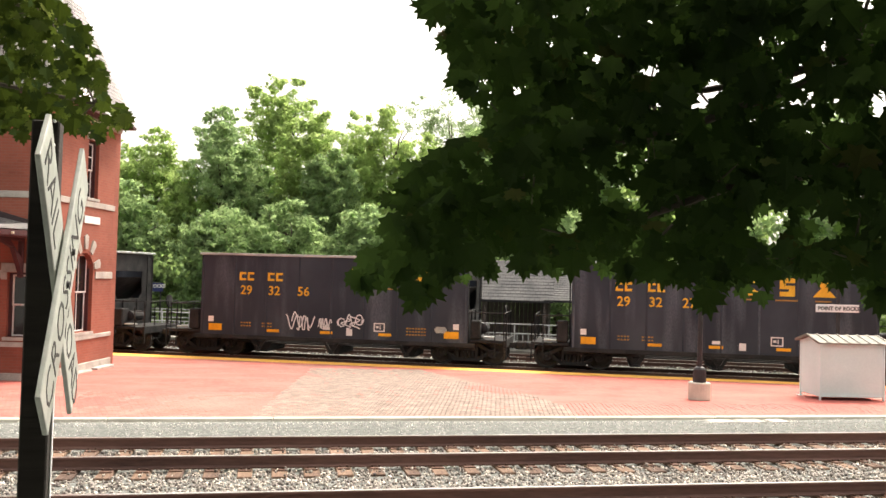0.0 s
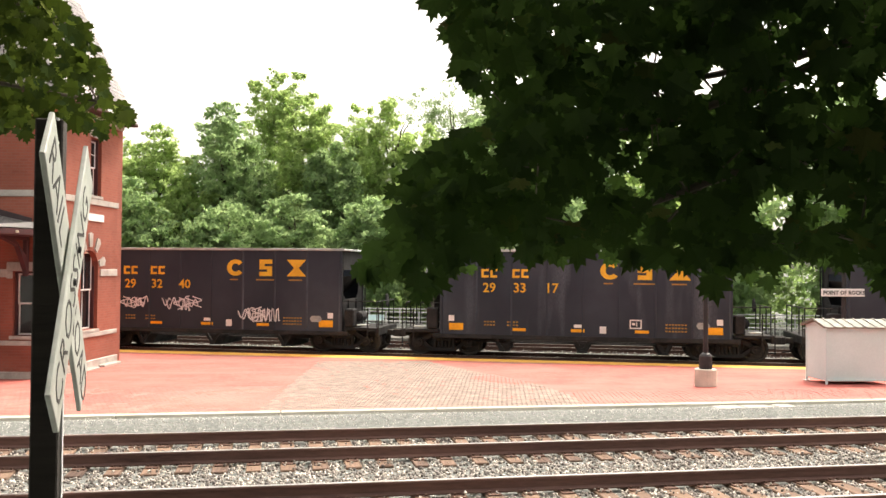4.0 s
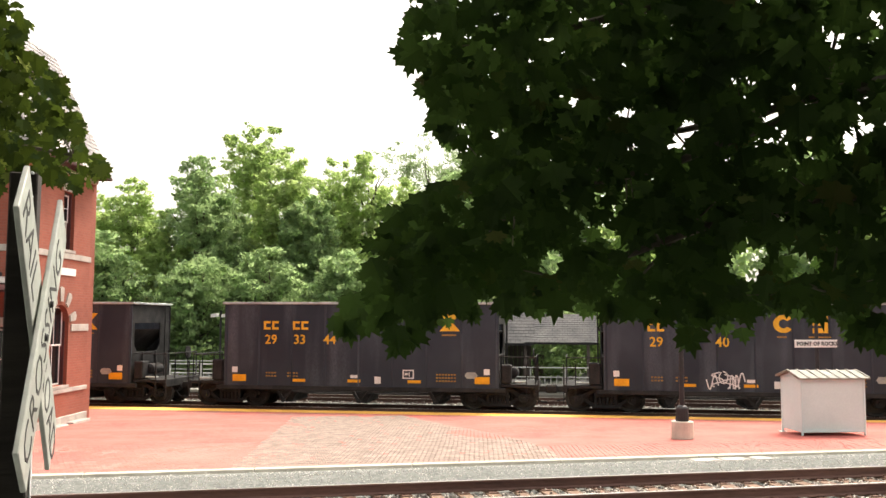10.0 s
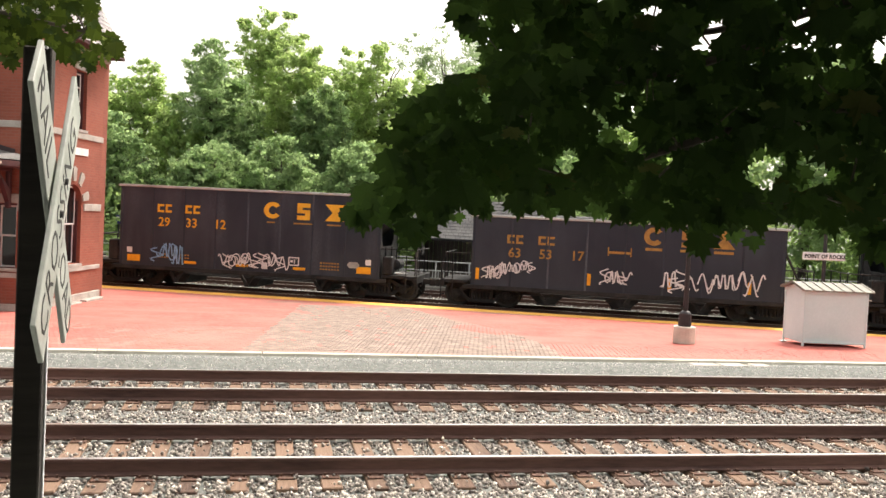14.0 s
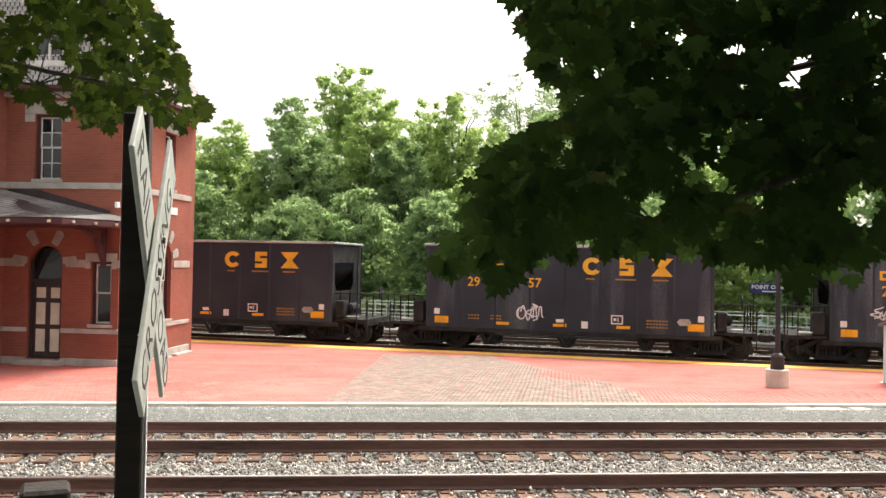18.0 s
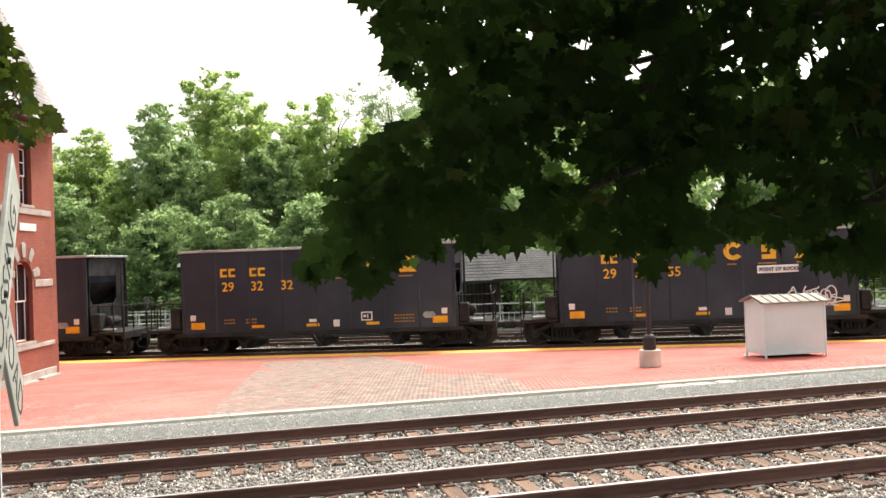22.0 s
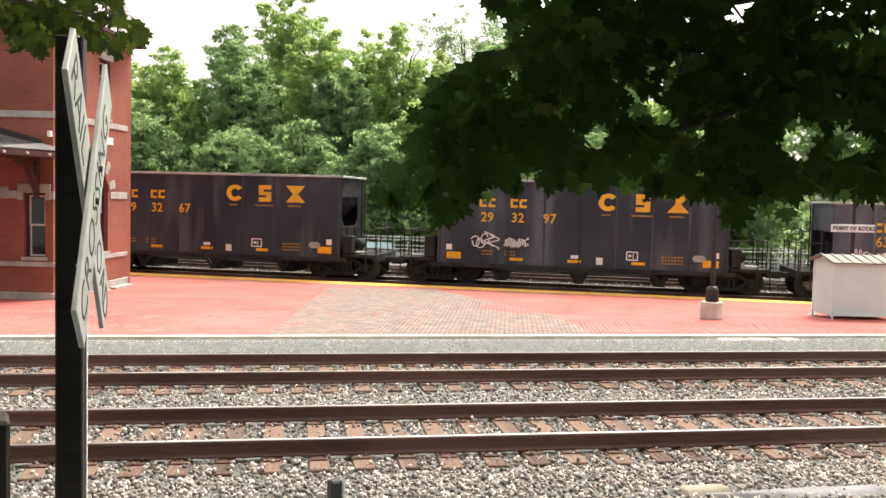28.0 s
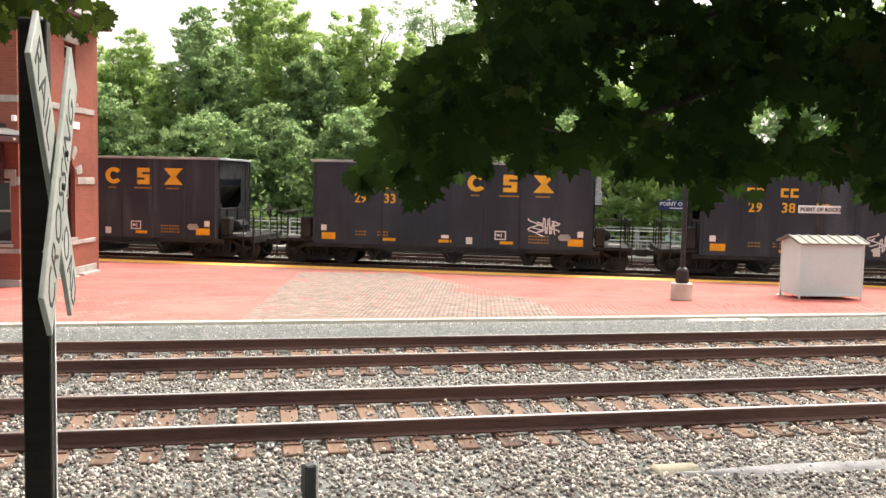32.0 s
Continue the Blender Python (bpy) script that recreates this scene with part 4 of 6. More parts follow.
def wheelset_mesh():
    m = Mesh()
    m.rod((0, -1.05, 0), (0, 1.05, 0), 0.085, 10)
    for s in (-1, 1):
        prof = [(0.09, 0.0), (0.16, 0.0), (0.18, 0.03), (0.36, 0.045), (0.38, 0.0), (WHEEL_R, 0.0), (WHEEL_R, 0.10), (WHEEL_R + 0.028, 0.105), (WHEEL_R + 0.028, 0.135), (0.37, 0.135), (0.35, 0.09), (0.18, 0.075), (0.09, 0.12)]
        m.lathe([(r, s * (0.80 - h + 0.02)) for r, h in prof], 20, "y")
        for k in range(3):
            a = k * math.tau / 3
            m.box(0.27 * math.cos(a) - 0.03, 0.27 * math.cos(a) + 0.03, s * 0.79 - 0.012, s * 0.79 + 0.012, 0.27 * math.sin(a) - 0.03, 0.27 * math.sin(a) + 0.03)
    return m.data("wheelset", M_WHEEL, False)


def sideframe_mesh(mat):
    """A cast side frame: arched top, sloping struts, journal boxes at both ends."""
    m = Mesh()
    top = [(-1.12, 0.44), (-1.12, 0.58), (-0.78, 0.63), (-0.42, 0.82), (0.42, 0.82), (0.78, 0.63), (1.12, 0.58), (1.12, 0.44), (0.72, 0.50), (0.40, 0.68), (-0.40, 0.68), (-0.72, 0.50)]
    low = [(-0.80, 0.44), (-0.42, 0.16), (0.42, 0.16), (0.80, 0.44), (0.70, 0.52), (0.38, 0.28), (-0.38, 0.28), (-0.70, 0.52)]
    m.prism(top, "y", -0.09, 0.09)
    m.prism(low, "y", -0.075, 0.075)
    for x in (-0.34, 0.34):
        m.box(x - 0.05, x + 0.05, -0.08, 0.08, 0.22, 0.72, 0.01)
    for x in (-0.889, 0.889):
        m.lathe([(0.15, -0.14), (0.17, -0.10), (0.17, 0.08), (0.13, 0.10)], 12, "y", (x, 0, WHEEL_R))
        m.lathe([(0.06, -0.18), (0.08, -0.14)], 8, "y", (x, 0, WHEEL_R))
    return m.data("side_frame", mat)


def spring_mesh():
    m = Mesh()
    for x in (-0.20, -0.07, 0.07, 0.20):
        m.lathe([(0.055, 0.28), (0.065, 0.32), (0.055, 0.36), (0.065, 0.40), (0.055, 0.44), (0.065, 0.48), (0.055, 0.52)], 8, "z", (x, 0, 0))
    m.box(-0.30, 0.30, -0.10, 0.10, 0.52, 0.66, 0.02)
    return m.data("spring_pack", M_STEEL)


WHEELS, SPRINGS = wheelset_mesh(), spring_mesh()
FRAMES = {M_STEEL: sideframe_mesh(M_STEEL), M_TAN: sideframe_mesh(M_TAN)}
BOLSTER = Mesh().box(-0.18, 0.18, -1.0, 1.0, 0.50, 0.74, 0.03).lathe([(0.2, 0.74), (0.2, 0.86)], 12).data("bolster", M_STEEL)


def truck(car, x, mat):
    t = part("truck", BOLSTER, None, car, m=pose(x, 0, 0))
    for s in (-1, 1):
        part("side_frame", FRAMES[mat], None, t, m=pose(0, 1.02 * s, 0, 0, 0, 0 if s < 0 else 180))
        part("spring_pack", SPRINGS, None, t, m=pose(0, 1.02 * s, 0))
    for w in (-0.889, 0.889):
        part("wheelset", WHEELS, None, t, m=pose(w, 0, WHEEL_R))


def side_panels(mat, x0, x1, z0, z1, n, raised):
    """A side sheet in shallow panels: upright seams, or raised ribs on the older cars."""
    m = Mesh()
    m.box(x0, x1, -0.02, 0.03, z0, z1)
    return m


def rib_mesh(raised, z0, z1, mat):
    w, d = (0.07, 0.075) if raised else (0.035, 0.018)
    return Mesh().prism([(-w, -0.02), (w, -0.02), (w * 0.5, -0.02 - d), (-w * 0.5, -0.02 - d)], "z", z0 + 0.02, z1 - 0.06).data("side_rib", mat)


def ladder_mesh(h, w=0.42, rungs=7):
    m = Mesh()
    for s in (-w / 2, w / 2):
        m.box(s - 0.018, s + 0.018, -0.02, 0.02, 0, h, 0.004)
    for k in range(rungs):
        z = h * (k + 0.6) / rungs
        m.rod((-w / 2, 0, z), (w / 2, 0, z), 0.012, 6)
    return m


def hopper_chute(mat):
    m = Mesh()
    m.prism([(-0.95, 0.98), (0.95, 0.98), (0.28, 0.36), (-0.28, 0.36)], "y", -1.02, 1.02)
    m.box(-0.34, 0.34, -1.08, 1.08, 0.32, 0.38, 0.01)
    return m.data("hopper_chute", mat)


def brace_mesh():
    m = Mesh()
    m.prism([(-0.42, 0.96), (-0.30, 0.96), (0.06, 0.42), (-0.06, 0.42)], "y", -0.04, 0.04)
    m.prism([(0.30, 0.96), (0.42, 0.96), (0.06, 0.42), (-0.06, 0.42)], "y", -0.04, 0.04)
    m.box(-0.08, 0.08, -0.05, 0.05, 0.36, 0.46, 0.01)
    return m.data("side_brace", M_STEEL)


BRACE = brace_mesh()
COUPLER = Mesh().box(0.0, 0.55, -0.09, 0.09, 0.74, 0.94, 0.02).box(0.5, 0.80, -0.17, 0.15, 0.70, 0.99, 0.05).data("coupler", M_WHEEL)
HOSE = Mesh().rod((0, 0, 0.75), (0.25, 0, 0.42), 0.025, 6).rod((0.25, 0, 0.42), (0.5, 0, 0.4), 0.025, 6).data("air_hose", M_STEEL)


RAILPOST = Mesh().rod((0, 0, 0), (0, 0, 0.94), 0.02, 6).data("rail_post", M_STEEL)


def hopper(kind):
    """One hopper car at the origin, rolling along +x. Kinds: black, low, grey_low, dusty."""
    paint = {"black": M_CAR, "low": M_CAR, "grey_low": M_CARGREY, "dusty": M_CARDUST}[kind]
    iron = M_TAN if kind == "dusty" else M_STEEL
    low = kind in ("low", "grey_low")
    half, z0, z1 = (5.25, 0.93, 3.36) if low else (4.95, 0.93, 3.86)
    words = {"black": "grimy black open-top hopper car with yellow lettering, rolling on the track", "low": "low black hopper car with faded lettering and white scrawl, rolling",
             "grey_low": "low grey-blue ribbed hopper car covered in white scrawl, rolling", "dusty": "dusty tan-grey ribbed hopper car with open ends, rolling"}[kind]
    car = thing("hopper_car", Matrix(), words, "rail car", "hopper cars of the train")
    n = 9 if kind in ("dusty", "grey_low") else 8
    raised = kind in ("dusty", "grey_low")
    part("side_wall", side_panels(paint, -half, half, z0, z1, n, raised), paint, car, m=pose(0, NEAR, 0))
    part("side_wall", side_panels(paint, -half, half, z0, z1, n, raised), paint, car, m=pose(0, -NEAR, 0, 0, 0, 180))
    rib = rib_mesh(raised, z0, z1, paint)
    for k in range(n + 1):
        part("side_rib", rib, None, car, m=pose((-half + 0.08) + (2 * half - 0.16) * k / n, NEAR, 0))
    for s in (-1, 1):
        part("top_chord", Mesh().box(-half - 0.03, half + 0.03, s * 1.56 - 0.07, s * 1.56 + 0.07, z1 - 0.03, z1 + 0.055, 0.012), M_CHORD, car, "worn bare-metal top edge")
        part("side_sill", Mesh().box(-half - 0.25, half + 0.25, s * 1.57 - 0.05, s * 1.57 + 0.05, z0 - 0.13, z0 + 0.02, 0.015), iron, car, "dusty side sill")
        # end bulkhead, slope sheet below it, corner posts
        e = s * half
        a, b = sorted((e, e - s * 0.05))
        part("end_wall", Mesh().box(a, b, -1.5, 1.5, z1 - (0.72 if kind == "black" else 0.95), z1 - 0.01, 0.008), iron if kind == "black" else paint, car)
        part("end_chord", Mesh().box(min(e, e + s * 0.09), max(e, e + s * 0.09), -1.6, 1.6, z1 - 0.03, z1 + 0.05, 0.012), M_CHORD, car)
        sl = [(e, z1 - 0.95), (e - s * 0.06, z1 - 0.95), (e - s * 2.3, z0 + 0.05), (e - s * 2.24, z0 + 0.0)]
        part("slope_sheet", Mesh().prism(sl, "y", -1.5, 1.5), iron, car)
        for yy in (-1.52, 1.36):
            part("corner_post", Mesh().box(min(e, e - s * 0.12), max(e, e - s * 0.12), yy, yy + 0.16, z0, z1 - 0.03, 0.01), iron, car)
        if kind != "black":
            part("centre_post", Mesh().box(min(e, e - s * 0.10), max(e, e - s * 0.10), -0.12, 0.12, z0, z1 - 0.9, 0.01), iron, car)
        if kind == "black":
            a, b = min(e, e - s * 0.04), max(e, e - s * 0.04)
            part("end_skirt", Mesh().box(a, b, -1.5, 1.5, z0, 2.08, 0.008), iron, car)
            part("end_post", Mesh().box(a, b, -1.5, -1.34, 2.08, z1 - 0.72, 0.008).prism([(-1.34, 2.08), (-1.12, 2.08), (-1.34, 2.30)], "x", a, b), iron, car)
            part("end_post", Mesh().box(a, b, 0.72, 1.5, 2.08, z1 - 0.72, 0.008).prism([(0.72, 2.08), (0.50, 2.08), (0.72, 2.30)], "x", a, b), iron, car)
            for yy in (-0.75, 0.30):
                part("end_rib", Mesh().box(min(e, e + s * 0.05), max(e, e + s * 0.05), yy, yy + 0.10, z0, 2.06, 0.01), iron, car)
        c0, c1 = sorted((e + s * 0.05, s * 6.28))
        part("end_platform", Mesh().box(c0, c1, -1.45, 1.45, 0.98, 1.08, 0.01).box(c0, c1, -0.22, 0.22, 0.72, 0.98, 0.02), iron, car)
        part("end_sill", Mesh().box(min(s * 6.18, s * 6.30), max(s * 6.18, s * 6.30), -1.5, 1.5, 0.82, 1.10, 0.02), iron, car)
        lad = part("ladder", ladder_mesh(z1 - 1.15), iron, car, m=pose(e + s * 0.10, 1.15, 1.08, 0, 0, 90))
        part("ladder", ladder_mesh(1.35, 0.40, 4), iron, car, m=pose(s * 6.10, NEAR + 0.04, 0.45))
        for yy in (-1.35, -0.55, 0.55, 1.35):
            part("rail_post", RAILPOST, None, car, m=pose(s * 6.20, yy, 1.08))
        part("handrail", Mesh().rod((s * 6.20, -1.37, 2.02), (s * 6.20, 1.37, 2.02), 0.022, 6), iron, car)
        part("side_rail", Mesh().rod((e, -1.4, 2.02), (s * 6.20, -1.35, 2.02), 0.02, 6), iron, car)
        cp = part("coupler", COUPLER, None, car, m=pose(s * 6.02, 0, 0, 0, 0, 0 if s > 0 else 180))
        part("air_hose", HOSE, None, cp, m=pose(0.05, -0.35, 0))
        truck(car, s * 4.88, M_TAN if kind in ("dusty", "grey_low") else M_STEEL)
    if low:
        part("diagonal_brace", Mesh().rod((half - 0.05, NEAR + 0.02, z1 - 0.7), (half + 0.75, NEAR + 0.04, 1.05), 0.04, 6), iron, car)
    else:
        # equipment on the platform: brake reservoir, valve box and wheel
        part("reservoir", Mesh().lathe([(0.10, -0.45), (0.19, -0.40), (0.19, 0.40), (0.10, 0.45)], 12, "y", (half + 0.45, -0.6, 1.45)), iron, car)
        part("valve_box", Mesh().box(half + 0.08, half + 0.42, -1.48, -0.95, 1.1, 1.75, 0.04), iron, car)
        part("brake_wheel", Mesh().lathe([(0.20, -0.02), (0.25, -0.02), (0.25, 0.02), (0.20, 0.02)], 14, "x", (half + 1.1, 0.9, 2.0)), iron, car)
        part("step_plate", Mesh().box(half + 0.55, half + 0.95, NEAR + 0.02, NEAR + 0.3, 1.16, 1.20, 0.01), M_CHORD, car, "bare metal step")
        part("step_plate", Mesh().box(-half - 0.95, -half - 0.5, NEAR + 0.02, NEAR + 0.3, 1.16, 1.20, 0.01), M_CHORD, car, "bare metal step")
        part("valve_box", Mesh().box(-half - 0.5, -half - 0.1, -1.45, -1.0, 1.1, 1.85, 0.04), iron, car)
    part("centre_sill", Mesh().box(-6.2, 6.2, -0.18, 0.18, 0.62, 0.98, 0.02), iron, car)
    chute = hopper_chute(iron)
    for x in ((-2.6, 0.0, 2.6) if kind == "dusty" or low else (-2.75, 0.0, 2.75)):
        c = part("hopper_chute", chute, None, car, m=pose(x, 0, 0) if low or kind == "dusty" else pose(x, 0, 0) @ Matrix.Diagonal((0.55, 0.9, 1, 1)))
        part("side_brace", BRACE, None, car, m=pose(x, NEAR + 0.12, 0))
    part("brake_pipe", Mesh().rod((-5.2, -1.0, 0.66), (5.2, -1.0, 0.66), 0.03, 6).rod((-3.6, -1.3, 0.74), (3.6, -1.3, 0.74), 0.022, 6), iron, car)
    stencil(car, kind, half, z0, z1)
    for o in car.children:
        if not o.name.startswith("truck"):
            o.location.z -= SAG
    return car


def plate_at(m, x0, x1, z0, z1, t=0.006):
    return m.box(x0, x1, -t, 0.0, z0, z1)


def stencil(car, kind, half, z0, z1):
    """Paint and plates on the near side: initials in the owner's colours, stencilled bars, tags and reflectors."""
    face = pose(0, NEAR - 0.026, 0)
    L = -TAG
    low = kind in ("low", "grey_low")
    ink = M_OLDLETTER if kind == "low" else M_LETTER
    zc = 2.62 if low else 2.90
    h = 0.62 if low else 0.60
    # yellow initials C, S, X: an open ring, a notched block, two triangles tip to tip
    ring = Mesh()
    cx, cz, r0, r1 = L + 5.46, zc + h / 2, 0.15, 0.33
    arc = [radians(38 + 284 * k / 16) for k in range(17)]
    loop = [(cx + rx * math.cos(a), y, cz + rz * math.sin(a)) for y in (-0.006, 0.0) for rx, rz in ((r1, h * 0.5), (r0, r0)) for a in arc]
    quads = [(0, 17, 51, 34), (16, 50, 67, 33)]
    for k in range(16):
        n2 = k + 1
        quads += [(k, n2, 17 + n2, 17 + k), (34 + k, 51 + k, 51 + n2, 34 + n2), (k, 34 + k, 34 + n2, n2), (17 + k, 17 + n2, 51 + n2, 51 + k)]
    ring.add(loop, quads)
    part("yellow_mark", ring, ink, car, "yellow painted letter", m=face)
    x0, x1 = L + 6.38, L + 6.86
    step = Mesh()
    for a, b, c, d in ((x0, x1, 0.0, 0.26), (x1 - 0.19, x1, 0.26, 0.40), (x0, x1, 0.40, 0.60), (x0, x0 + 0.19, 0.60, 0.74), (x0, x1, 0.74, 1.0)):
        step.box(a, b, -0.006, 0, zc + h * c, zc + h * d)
    part("yellow_mark", step, ink, car, "yellow painted letter", m=face)
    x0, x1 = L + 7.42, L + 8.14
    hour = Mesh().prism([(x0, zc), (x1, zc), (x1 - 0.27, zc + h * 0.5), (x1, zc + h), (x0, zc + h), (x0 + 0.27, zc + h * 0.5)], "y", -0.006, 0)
    part("yellow_mark", hour, ink, car, "yellow painted letter", m=face)
    if low:
        for a, b in ((5.2, 5.75), (6.35, 6.88), (7.45, 8.1)):
            part("underline", plate_at(Mesh(), L + a, L + b, zc - 0.17, zc - 0.08), ink, car, m=face)
        for a in (-0.55, 3.3, 6.0, 8.6):
            part("reflector", plate_at(Mesh(), L + a, L + a + 0.12, 1.15, 1.55), M_ORANGE, car, m=face)
        part("bracket_mark", plate_at(Mesh(), L + 3.95, L + 4.75, 2.28, 2.36).box(L + 3.95, L + 3.99, -0.006, 0, 2.2, 2.5).box(L + 4.71, L + 4.75, -0.006, 0, 2.2, 2.5), M_OLDLETTER, car, m=face)
    else:
        for a, b in ((5.25, 5.55), (6.25, 6.98), (7.5, 8.0)):
            part("slogan_bar", plate_at(Mesh(), L + a, L + b, 2.74, 2.79), M_OLDLETTER, car, m=face)
        for a in (0.0, 9.07):
            part("white_tag", plate_at(Mesh(), L + a - 0.10, L + a + 0.10, 1.40, 1.60), M_WHITE, car, "white tag", m=face)
            part("reflector", plate_at(Mesh(), L + a - (0.08 if a < 1 else 0.42), L + a + (0.42 if a < 1 else 0.10), 1.09, 1.33), M_ORANGE, car, "orange reflector", m=face)
        for a in (2.15, 4.15, 6.3):
            part("reflector", plate_at(Mesh(), L + a, L + a + 0.46, 1.09, 1.19), M_ORANGE, car, "orange reflector", m=face)
        part("white_tag", plate_at(Mesh(), L + 4.25, L + 4.52, 1.24, 1.35), M_WHITE, car, "white tag", m=face)
        part("white_tag", plate_at(Mesh(), L + 5.12, L + 5.34, 1.06, 1.30), M_WHITE, car, "white tag", m=face)
        fr = Mesh()
        a, b, c, d = L + 6.12, L + 6.52, 1.24, 1.55
        fr.box(a, b, -0.006, 0, c, c + 0.04).box(a, b, -0.006, 0, d - 0.04, d).box(a, a + 0.04, -0.006, 0, c + 0.04, d - 0.04).box(b - 0.04, b, -0.006, 0, c + 0.04, d - 0.04)
        fr.box(a + 0.22, a + 0.25, -0.006, 0, c + 0.08, d - 0.08).box(a + 0.08, a + 0.18, -0.006, 0, c + 0.12, c + 0.2)
        part("data_panel", fr, M_WHITE, car, "white-framed data panel", m=face)
        for a, b in ((1.15, 1.55), (1.95, 2.35), (7.3, 8.0)):
            rows = Mesh()
            for k in range(2 if a < 3 else 3):
                x = L + a
                while x < L + b - 0.04:
                    rows.box(x, x + 0.07, -0.004, 0, 1.42 - 0.11 * k - 0.05, 1.42 - 0.11 * k)
                    x += 0.105
            part("stencil_bars", rows, M_OLDLETTER, car, "faded stencil lines", m=face)["kind"] = "stuff"
        hexa = Mesh().prism([(L + 8.3, 1.38), (L + 8.38, 1.27), (L + 8.68, 1.27), (L + 8.76, 1.38), (L + 8.68, 1.49), (L + 8.38, 1.49)], "y", -0.006, 0)
        part("plate", hexa, M_CHORD, car, "grey six-sided plate", m=face)
    # owner's code: plain bars where four letters stand
    dx = -0.55 if low else 0.0
    for a, b in ((1.05, 1.30), (1.36, 1.60), (2.13, 2.38), (2.44, 2.69)):
        zz = 2.93 if not low else 2.45
        m = Mesh()
        m.box(L + a + dx, L + b + dx, -0.006, 0, zz + 0.22, zz + 0.30).box(L + a + dx, L + b + dx, -0.006, 0, zz, zz + 0.08).box(L + a + dx, L + a + dx + 0.08, -0.006, 0, zz + 0.08, zz + 0.22)
        part("code_bar", m, ink, car, m=face)


FACE_TURN = Matrix.Rotation(radians(90), 4, "X")
DIGITS = {}


def number(car, groups, low, ink):
    """The car's number, in pairs or threes of digits along the side."""
    z = 2.43 if not low else 1.98
    spots = (1.10, 2.16, 3.26) if not low else (0.55, 1.62, 2.70)
    for g, x in zip(groups, spots):
        if (g, ink) not in DIGITS:
            me = text_mesh(g, 0.46, 0.003, 1.0, 0.006)
            me.materials.append(ink)
            DIGITS[(g, ink)] = me
        part("number", DIGITS[(g, ink)], None, car, m=Matrix.Translation((-TAG + x, NEAR - 0.040, z - SAG)) @ FACE_TURN)


def scrawl(car, x, w, z, h, seed, mat, width=0.028):
    """Spray-painted scrawl: looping strokes that spell nothing."""
    rng = random.Random(seed)
    m = Mesh()
    n = max(3, round(w / (h * 0.30)))
    for k in range(n):
        cx, cw = x + w * (k + 0.5) / n, w / n * 1.1
        pts = []
        kind = rng.randrange(4)
        hk = h * rng.uniform(0.55, 1.0)
        zk = z + h * rng.uniform(-0.18, 0.18)
        steps = 14
        ph, turns = rng.uniform(0, 6.28), rng.uniform(0.75, 1.6)
        for i in range(steps):
            t = i / (steps - 1)
            if kind == 0:
                px, pz = cx + cw * math.cos(ph + t * 6.28 * turns) * (0.6 + 0.3 * t), zk + hk * 0.46 * math.sin(ph + t * 6.28 * turns)
            elif kind == 1:
                px, pz = cx - cw + 2 * cw * t, zk + hk * 0.5 * (1 if (i // 3) % 2 else -1) * (0.7 + 0.3 * rng.random())
            elif kind == 2:
                px, pz = cx + cw * math.sin(t * 9 + ph), zk - hk * 0.5 + hk * t
            else:
                px, pz = cx - cw + 2 * cw * t, zk + hk * 0.45 * math.sin(t * 7 + ph)
            pts.append((px, pz))
        for (ax, az), (bx, bz) in zip(pts, pts[1:]):
            d = math.hypot(bx - ax, bz - az)
            if d < 1e-4:
                continue
            ox, oz = -(bz - az) / d * width / 2, (bx - ax) / d * width / 2
            ex, ez = (bx - ax) / d * width * 0.4, (bz - az) / d * width * 0.4
            m.add([(ax + ox - ex, -0.004, az + oz - ez), (ax - ox - ex, -0.004, az - oz - ez), (bx - ox + ex, -0.004, bz - oz + ez), (bx + ox + ex, -0.004, bz + oz + ez)], [(0, 1, 2, 3)])
    sc = part("scrawl", m, mat, car, "spray-painted scrawl", m=pose(-TAG, NEAR - 0.042, -SAG))
    sc["kind"] = "stuff"


